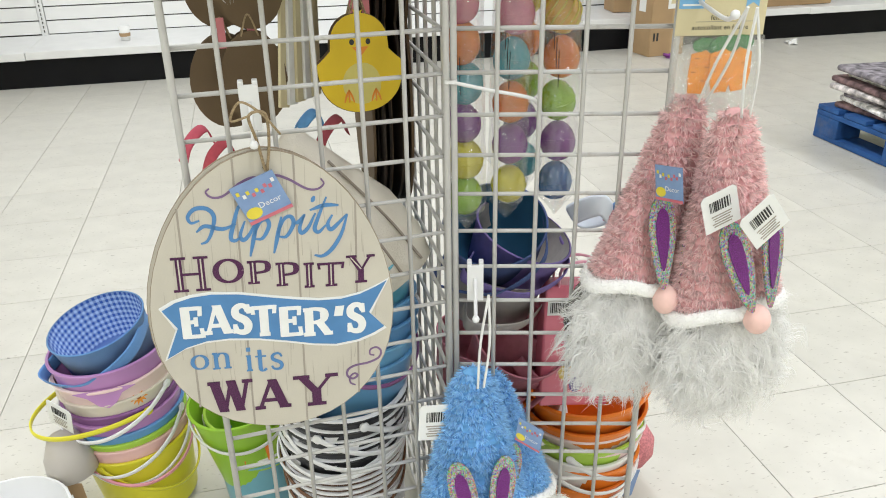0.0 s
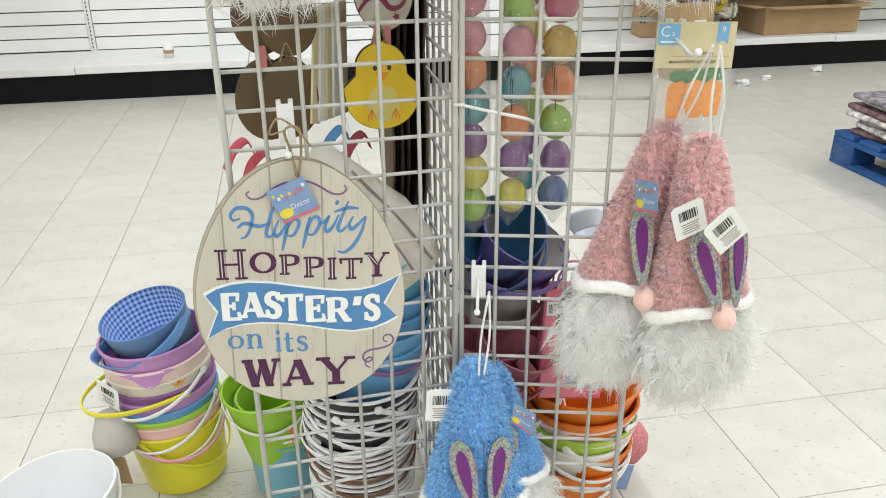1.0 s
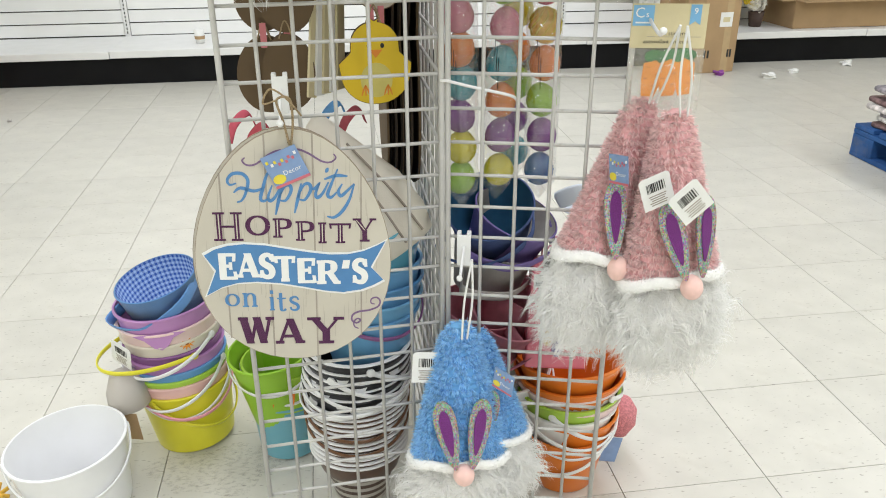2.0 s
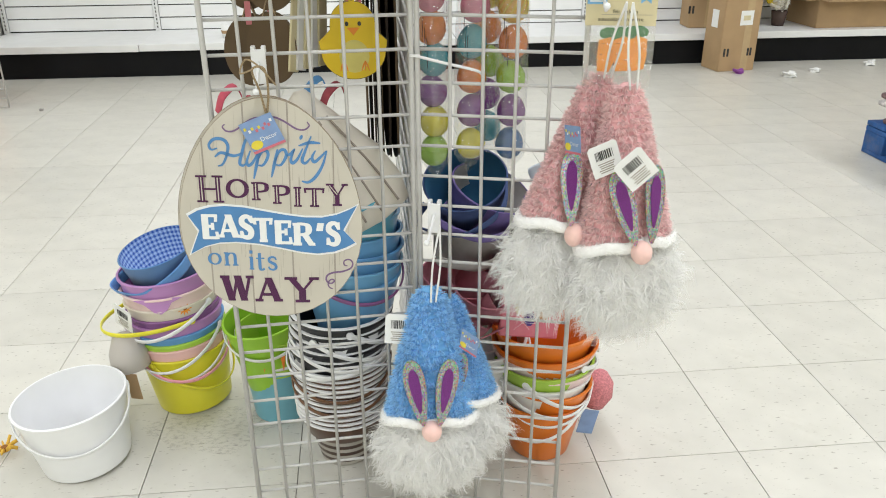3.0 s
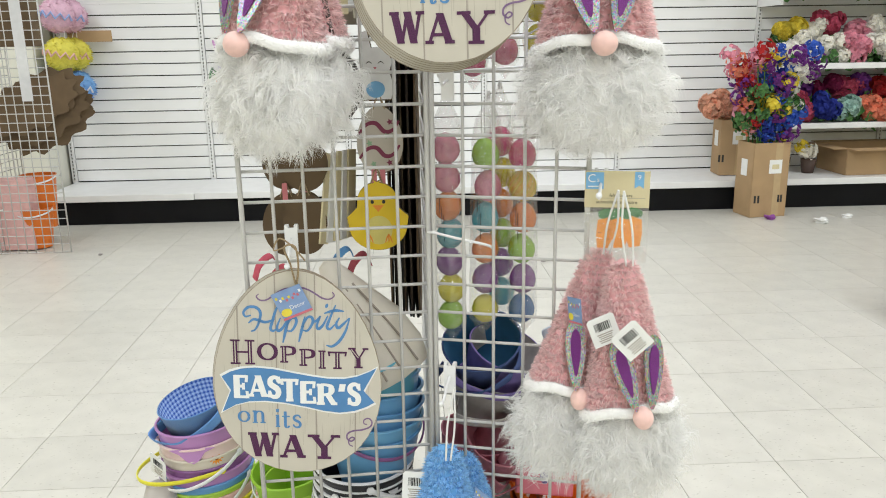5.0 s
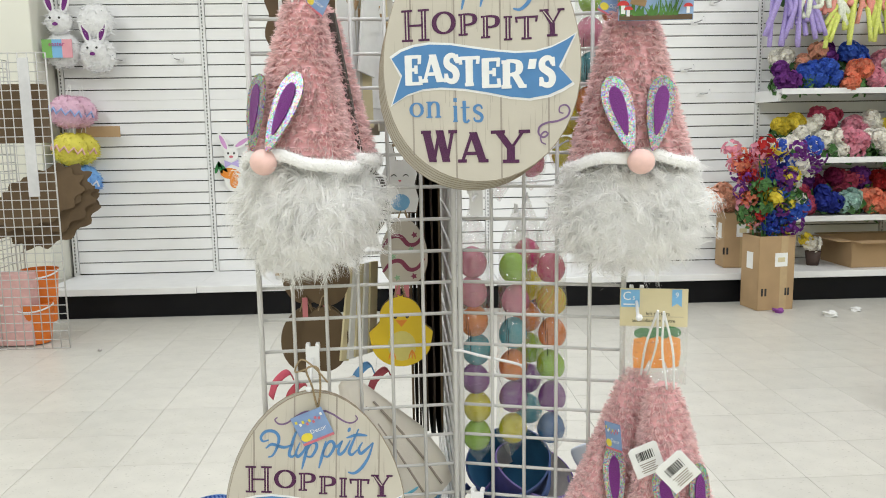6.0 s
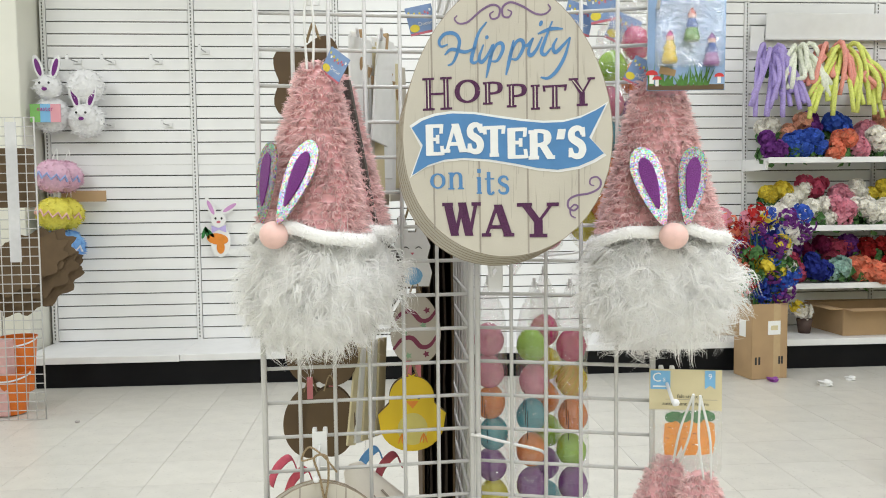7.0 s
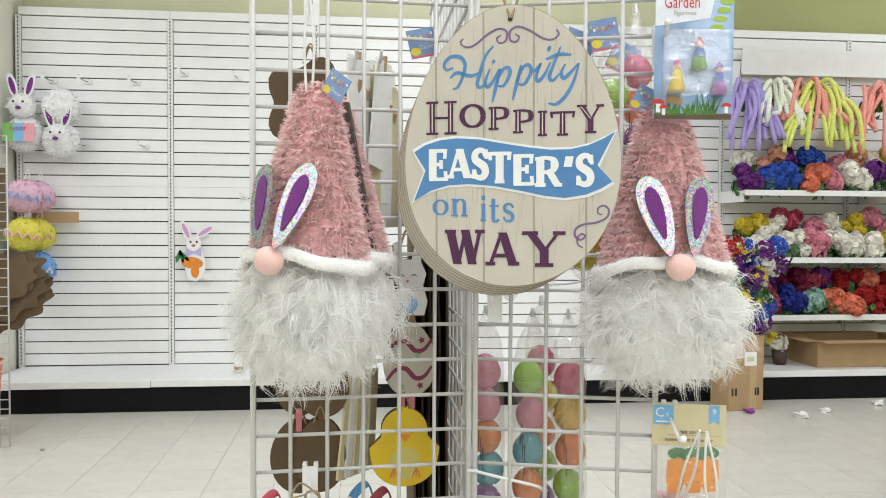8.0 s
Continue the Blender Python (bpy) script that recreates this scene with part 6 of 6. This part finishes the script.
part("cup_body", lathe([(0, 0), (0.026, 0), (0.033, 0.085), (0.031, 0.085), (0.024, 0.004), (0, 0.004)], 20), M_TAGWHITE, cup, smooth=True)
part("ribbon_band", lathe([(0.0285, 0.026), (0.0305, 0.026), (0.0325, 0.046), (0.0305, 0.046)], 20, closed=True), M_KRAFT, cup, "brown ribbon round the cup")
pot2 = copy_thing(pot, pose(2.95, 5.3, 0.209, 0, 0, 40))
for x0, x1, z0, z1, lab in ((2.88, 4.9, 2.335, 2.52, "long white plastic shelf sign holder"), (2.765, 2.865, 2.25, 2.42, "short white plastic shelf sign holder")):
    sg = thing("sign_holder", lab + " clipped on the slats", "sign holder", pose((x0 + x1) / 2, 5.42, (z0 + z1) / 2, 6, 0, 0), group="shelf sign holders")
    part("panel", box(x1 - x0, 0.012, z1 - z0, bevel=0.003), M_WHITE, sg)
    part("lower_lip", box(x1 - x0, 0.03, 0.015, (0, -0.012, -(z1 - z0) / 2), 0.002), M_WHITE, sg)


def wall_hook(x, z, ln=0.18):
    t = thing("wall_hook", "chrome wire hook with clear tip on the slats", "hook", pose(x, SLAT_Y - 0.005, z), group="slat wall hooks")
    part("arm", tube([(0, 0, 0), (0.0, -ln * 0.5, -0.004), (0, -ln, 0.0), (0, -ln - 0.01, 0.02)], 0.004, 6), mat("chrome_wire", (0.35, 0.35, 0.36), 0.25, 0.05, metal=0.9), t, smooth=True)
    part("tip", box(0.022, 0.004, 0.03, (0, -ln - 0.014, 0.0), 0.001), M_PLASTIC, t)
    part("base_plate", box(0.05, 0.008, 0.03, (0, -0.006, 0)), M_WHITE, t)


for x, y in ((95, 150), (155, 150), (240, 150), (325, 132), (420, 137), (150, 262), (255, 262), (432, 350), (1215, 135), (1225, 205), (1262, 170), (1208, 290), (1240, 335)):
    wall_hook(-1.255 + (x - 299) * 0.0038, 2.655 - (y - 25) * 0.003905)

M_FUZZ = mat("white_tinsel", (0.82, 0.82, 0.82), 0.6, 0.08, 40, 0.8, 200, sheen=0.3)


def fuzzy(prof, n, length, seed, material, parent, at, sx=1.0, sy=1.0, name="body", label=""):
    bm = lathe(prof, 22, sx=sx, sy=sy)
    o = part(name, bm, material, parent, label, at=at, smooth=True)
    rn = random.Random(seed)
    roots, nor = [], []
    for k in range(n):
        i = rn.randrange(len(prof) - 1)
        f, a = rn.random(), rn.uniform(0, 6.28)
        r, z = prof[i][0] * (1 - f) + prof[i + 1][0] * f, prof[i][1] * (1 - f) + prof[i + 1][1] * f
        roots.append((r * sx * math.cos(a), r * sy * math.sin(a), z))
        nor.append((math.cos(a), math.sin(a), rn.uniform(-0.4, 0.4)))
    me = strands(roots, nor, length, 0.009, 0.1, seed, 0.3, 2, 0.6)
    me.materials.append(material)
    part("tinsel_nap", me, None, o)
    return o


def ball(r, f=1.0):
    return [(r * math.sin(math.pi * k / 10), -r * f * math.cos(math.pi * k / 10)) for k in range(11)]


for x, z, printed in ((-2.165, 1.91, True), (-1.935, 1.873, False)):
    bn = thing("tinsel_bunny", "white tinsel bunny wall ornament" + (" holding a painted egg" if printed else " with purple ears"), "ornament", pose(x, 5.33, z), group="tinsel bunnies")
    fuzzy(ball(0.11, 1.1), 300, 0.03, 5, M_FUZZ, bn, pose(0, 0, -0.12), 1.1, 0.6)
    fuzzy(ball(0.085), 200, 0.03, 6, M_FUZZ, bn, pose(0, -0.03, 0.06 if printed else -0.1), 1.05, 0.6, "head")
    if not printed:
        fuzzy(ball(0.12, 1.0), 300, 0.03, 7, M_FUZZ, bn, pose(0, 0, 0.1), 1.0, 0.6, "upper_body")
    hz = 0.06 if printed else -0.1
    for sx in (-1, 1):
        ear = part("ear", plate([(0.028 * math.cos(a), 0.085 * math.sin(a)) for a in [k * 0.314 for k in range(20)]], 0.012), M_FUZZ, bn, at=pose(sx * 0.055, -0.05, hz + 0.13, 0, sx * 16, 0))
        part("inner_ear", plate([(0.016 * math.cos(a), 0.06 * math.sin(a)) for a in [k * 0.314 for k in range(20)]], 0.003, y=-0.003), M_PURPLE, ear)
        part("eye", plate([(0.008 * math.cos(a), 0.008 * math.sin(a)) for a in [k * 0.63 for k in range(10)]], 0.002), M_BAR, bn, at=pose(sx * 0.03, -0.1, hz + 0.02))
    part("snout", plate([(0.018 * math.cos(a), 0.012 * math.sin(a)) for a in [k * 0.63 for k in range(10)]], 0.004), M_PURPLE, bn, at=pose(0, -0.1, hz - 0.02))
    if printed:
        for k, c in enumerate(((0.2, 0.45, 0.12), (0.2, 0.45, 0.7), (0.75, 0.35, 0.4))):
            part("egg_stripe", plate([(-0.1 + 0.066 * k, -0.06), (-0.034 + 0.066 * k, -0.06), (-0.034 + 0.066 * k, 0.06), (-0.1 + 0.066 * k, 0.06)], 0.006), plastic(c, 0.6), bn, at=pose(0, -0.095, -0.12))
        write("easter", 0, -0.09, 0.03, mat("magenta_print", (0.4, 0.03, 0.2), 0.5), bn, -0.103)
for z, dx, dy, c, c2 in [(z, dx, dy, c, c2) for z, c, c2 in ((1.37, (0.75, 0.48, 0.6), (0.35, 0.45, 0.75)), (1.12, (0.75, 0.68, 0.1), (0.8, 0.5, 0.45)), (0.895, (0.2, 0.42, 0.78), (0.8, 0.8, 0.85))) for dx, dy in ((0.0, 0.0), (0.03, 0.13))]:
    eg = thing("tinsel_egg", "large tinsel Easter egg ornament with zigzag bands", "ornament", pose(-2.13 + dx, 5.22 + dy, z, 0, 10, 0) @ Matrix.Scale(0.91, 4), group="tinsel eggs")
    fuzzy(ball(0.125, 0.95), 420, 0.022, 9, mat("egg_tinsel", c, 0.6, 0.1, 40, 0.6, 200), eg, None, 1.0, 0.7)
    part("zigzag", tube([(0.126 * math.sin(t), -0.1 * math.cos(t) - 0.004, 0.02 * (1 if i % 2 else -1)) for i, t in enumerate([-1.3 + 0.26 * q for q in range(11)])], 0.009, 5, n=1), plastic(c2, 0.8), eg)
    part("hang_loop", tube([(-0.02, 0, 0.11), (0, 0, 0.2), (0.02, 0, 0.11)], 0.004, 5), M_CORD, eg)
cb = thing("cardboard_arm", "flat brown cardboard strip sticking out of the slats", "cardboard", pose(-1.98, 5.35, 1.235))
part("strip", box(0.3, 0.004, 0.075, bevel=0.001), M_KRAFT, cb)
wb = thing("bunny_cutout", "flat white bunny cutout with carrot hanging on the slats", "ornament", pose(-1.08, 5.42, 1.0))
def oval(cx, cz, rx, rz, turn=0.0, n=20):
    c, q = math.cos(math.radians(turn)), math.sin(math.radians(turn))
    return [(cx + rx * math.cos(a) * c - rz * math.sin(a) * q, cz + rx * math.cos(a) * q + rz * math.sin(a) * c) for a in [2 * math.pi * k / n for k in range(n)]]


M_LILACP, M_PINKP = mat("lilac_print", (0.5, 0.42, 0.75), 0.5), mat("pink_ear_print", (0.62, 0.32, 0.6), 0.5)
part("torso", plate(oval(0.0, -0.09, 0.07, 0.115), 0.006), M_WPRINT, wb)
part("head", plate(oval(-0.01, 0.06, 0.052, 0.05), 0.006, y=-0.002), M_WPRINT, wb)
part("tail", plate(oval(0.09, -0.17, 0.04, 0.024), 0.006, y=0.001), M_WPRINT, wb)
for cx, cz, turn in ((-0.062, 0.148, 24), (0.07, 0.145, -58)):
    part("ear", plate(oval(cx, cz, 0.026, 0.075, turn), 0.006, y=-0.001), M_WPRINT, wb)
    part("ear_print", plate(oval(cx, cz, 0.014, 0.055, turn), 0.001, y=-0.003), M_PINKP, wb)
for cx in (-0.03, 0.012):
    part("eye", plate(oval(cx, 0.07, 0.007, 0.009), 0.001, y=-0.004), M_BAR, wb)
part("snout", plate(oval(-0.01, 0.045, 0.014, 0.009), 0.001, y=-0.004), M_CORAL, wb)
part("bow_print", plate([(-0.06, 0.02), (-0.01, 0.002), (0.04, 0.024), (0.042, -0.03), (-0.01, -0.008), (-0.058, -0.034)], 0.001, y=-0.004), M_LILACP, wb)
part("carrot_print", plate(oval(-0.02, -0.075, 0.075, 0.04, -8), 0.002, y=-0.003), M_ORANGEP, wb)
part("carrot_tip", plate(oval(0.0, -0.135, 0.028, 0.045), 0.002, y=-0.0025), M_ORANGEP, wb)
for turn in (-20, 15, 45):
    part("leaf_print", plate(oval(-0.1 + 0.0006 * turn, -0.03, 0.013, 0.045, turn), 0.002, y=-0.003), M_TEALD, wb)

# ---- second wire rack ----
grid_panel(16, "white wire grid rack of crafts near the pillar", pose(-1.79 - 16 * CELL, 4.17, 0.006), 33)
side = grid_panel(8, "white wire grid side panel of the craft rack", pose(-2.2, 4.19, 0.006, 0, 0, 90), 33)
cr = thing("brown_board_box", "brown cardboard display block on the wire rack", "cardboard", pose(-2.02, 4.27, 1.33) @ Matrix.Scale(0.9, 4))
part("block", box(0.36, 0.1, 0.36, bevel=0.004), M_BROWN, cr)
for k in range(9):
    b = thing("hanging_board", "brown scalloped wooden board hanging askew on the rack", "sign", pose(-1.93 + 0.045 * math.sin(k * 2.4), 4.25 + 0.018 * k, 0.85 + 0.05 * math.sin(k * 1.9) - 0.012 * k, 0, -28 + 5 * math.sin(k), 12), group="hanging wooden boards")
    part("board", plate([((0.26 + 0.02 * math.cos(12 * a)) * math.cos(a), (0.13 + 0.015 * math.cos(12 * a)) * math.sin(a)) for a in [q * math.pi / 30 for q in range(60)]], 0.006), M_BROWN, b)
st = thing("clip_strip", "clear plastic clip strip hanging on the wire rack", "clip strip", pose(-1.9, 4.14, 1.25))
part("strip", box(0.06, 0.006, 0.75, bevel=0.002), mat("clear_strip", (0.8, 0.8, 0.82), 0.2, 0.05, 30, alpha=0.6), st)
for k in range(3):
    bucket("bucket", "orange plastic bucket with white ribbon handle in the rack", pose(-2.04 - 0.2 * (k % 2), 4.33 + 0.1 * (k // 2), 0.006 + 0.1 * (k == 2)), 0.075, 0.1, 0.24 + 0.04 * k, (0.7, 0.17, 0.02), WHITEC, 105, "orange rack buckets")
fp = thing("folded_paper_bag", "pale pink paper bag standing in the wire rack", "bag", pose(-2.13, 4.29, 0.006))
part("bag_body", box(0.22, 0.1, 0.42, (0, 0, 0.21), 0.006), mat("pale_pink_paper", (0.7, 0.42, 0.4), 0.6), fp)

# ---- pallet with folded textiles ----
M_PALLET = mat("blue_painted_wood", (0.02, 0.09, 0.28), 0.7, 0.25, 12, 0.5, 120, stain=0.5, stain_col=(0.2, 0.18, 0.15))
pt = thing("pallet", "blue painted wooden pallet on the floor under textiles", "pallet", pose(2.955, 2.43, 0.0))
for k in range(6):
    part("deck_board", box(1.2, 0.13, 0.02, (0, -0.4 + 0.165 * k - 0.01, 0.135), 0.003), M_PALLET, pt)
for sx in (-0.54, 0, 0.54):
    part("runner", box(0.12, 0.96, 0.02, (sx, 0, 0.01 + 0.002), 0.002), M_PALLET, pt)
    part("stringer", box(0.12, 0.96, 0.02, (sx, 0, 0.113), 0.002), M_PALLET, pt)
    for sy in (-0.41, 0, 0.41):
        part("block", box(0.12, 0.14, 0.08, (sx, sy, 0.062), 0.003), M_PALLET, pt)
M_TEXT = [mat("printed_textile", c, 0.9, 0.9, 28, 0.4, 200) for c in ((0.16, 0.1, 0.1), (0.5, 0.46, 0.45), (0.22, 0.2, 0.22), (0.7, 0.68, 0.66))]
for col in range(4):
    for k in range(7):
        tx = thing("folded_textile", "folded printed textile in a pile on the pallet", "textile", pose(2.525 + 0.3 * (col % 2) + rnd.uniform(-0.03, 0.03), 2.65 - 0.42 * (col // 2) + rnd.uniform(-0.03, 0.03), 0.145 + 0.026 * k, 0, 0, rnd.uniform(-8, 8)), group="folded textiles")
        bm = box(0.3, 0.4, 0.026, (0, 0, 0.013), 0.011)
        part("cloth", bm, M_TEXT[(k * 3 + col) % 4], tx, smooth=True)

# ---- bits on the floor ----
M_LITTER = mat("crumpled_paper", (0.8, 0.8, 0.78), 0.6, 0.05, 60, 0.5, 200)
for x, y, r, c in ((2.816, 4.44, 0.055, 0), (3.06, 4.57, 0.04, 0), (3.54, 4.73, 0.05, 0), (2.546, 4.58, 0.045, 1), (-1.6, 4.1, 0.018, 2), (0.9, 3.7, 0.018, 2)):
    lt = thing("litter", "crumpled scrap lying on the shop floor", "litter", pose(x, y, r * 0.3), group="litter on the floor")
    bm = bmesh.new()
    bmesh.ops.create_icosphere(bm, subdivisions=3, radius=r)
    for v in bm.verts:
        v.co *= 0.7 + 0.7 * noise.noise(v.co * (4 / r) * 0.35 + Vector((x, y, 0)))
        v.co.z = max(-r * 0.3, v.co.z * 0.5)
    part("scrap", bm, (M_LITTER, plastic((0.25, 0.06, 0.3), 0.6), M_GREYFAB)[c], lt)
fl = thing("fallen_flower", "yellow dried silk flower fallen on the tiles", "flower", pose(-0.64, 1.115, 0.006))
for k in range(9):
    a = k * 0.7
    part("petal", tube([(0, 0, 0.004), (0.012 * math.cos(a), 0.012 * math.sin(a), 0.012), (0.026 * math.cos(a), 0.026 * math.sin(a), 0.008 + 0.008 * (k % 3))], 0.005, 6, n=3, flat=0.4), mat("yellow_silk", (0.7, 0.42, 0.06), 0.8), fl, smooth=True)
part("flower_eye", lathe([(0, 0.004), (0.007, 0.006), (0.007, 0.014), (0, 0.018)], 12), plastic((0.25, 0.1, 0.02), 0.8), fl)
M_STAIN = mat("dried_spill", (0.3, 0.22, 0.12), 0.5, 0.4, 30, 0.0, alpha=0.4)
stn = M_STAIN.node_tree
mr = stn.nodes.new("ShaderNodeMapRange")
mr.inputs[1].default_value, mr.inputs[2].default_value, mr.inputs[4].default_value = 0.5, 0.75, 0.2
nz = stn.nodes.new("ShaderNodeTexNoise")
nz.inputs["Scale"].default_value, nz.inputs["Detail"].default_value = 22, 6
stn.links.new(nz.outputs["Fac"], mr.inputs[0])
stn.links.new(mr.outputs[0], stn.nodes["Principled BSDF"].inputs["Alpha"])
sp = thing("floor_stain", "dried brown spill on the floor tiles", "stain", pose(-0.22, 1.15, 0.0006))
part("spill", plate([(0.14 * math.cos(a) * (1 + 0.25 * math.sin(3 * a)), 0.075 * math.sin(a) * (1 + 0.2 * math.cos(5 * a))) for a in [k * math.pi / 20 for k in range(40)]], 0.0004), M_STAIN, sp, at=pose(0, 0, 0, -90, 0, 0))

# ---- floor tiles ----
TILE, TX, TY = 0.304, 0.883, 0.961
tile_mesh = finish(box(TILE - 0.0017, TILE - 0.0017, 0.006, (0, 0, -0.003), 0.0005), "tile", M_TILE)
rest = bmesh.new()
near = []
for i in range(-24, 23):
    for j in range(-32, 16):
        cx, cy = TX + TILE * (i + 0.5), TY + TILE * (j + 0.5)
        if X0 + 0.1 < cx < X1 - 0.1 and Y0 + 0.1 < cy < 5.1:
            if -2.4 < cx < 2.5 and 0.5 < cy < 5.1 and len(near) < 300:
                near.append((cx, cy))
            else:
                box(TILE - 0.0017, TILE - 0.0017, 0.006, (cx, cy, -0.003), bm=rest)
for cx, cy in near:
    part("tile", tile_mesh, None, floor, at=pose(cx, cy, 0.0))
tagged(part("outer_tiles", rest, M_TILE, floor), kind="stuff")
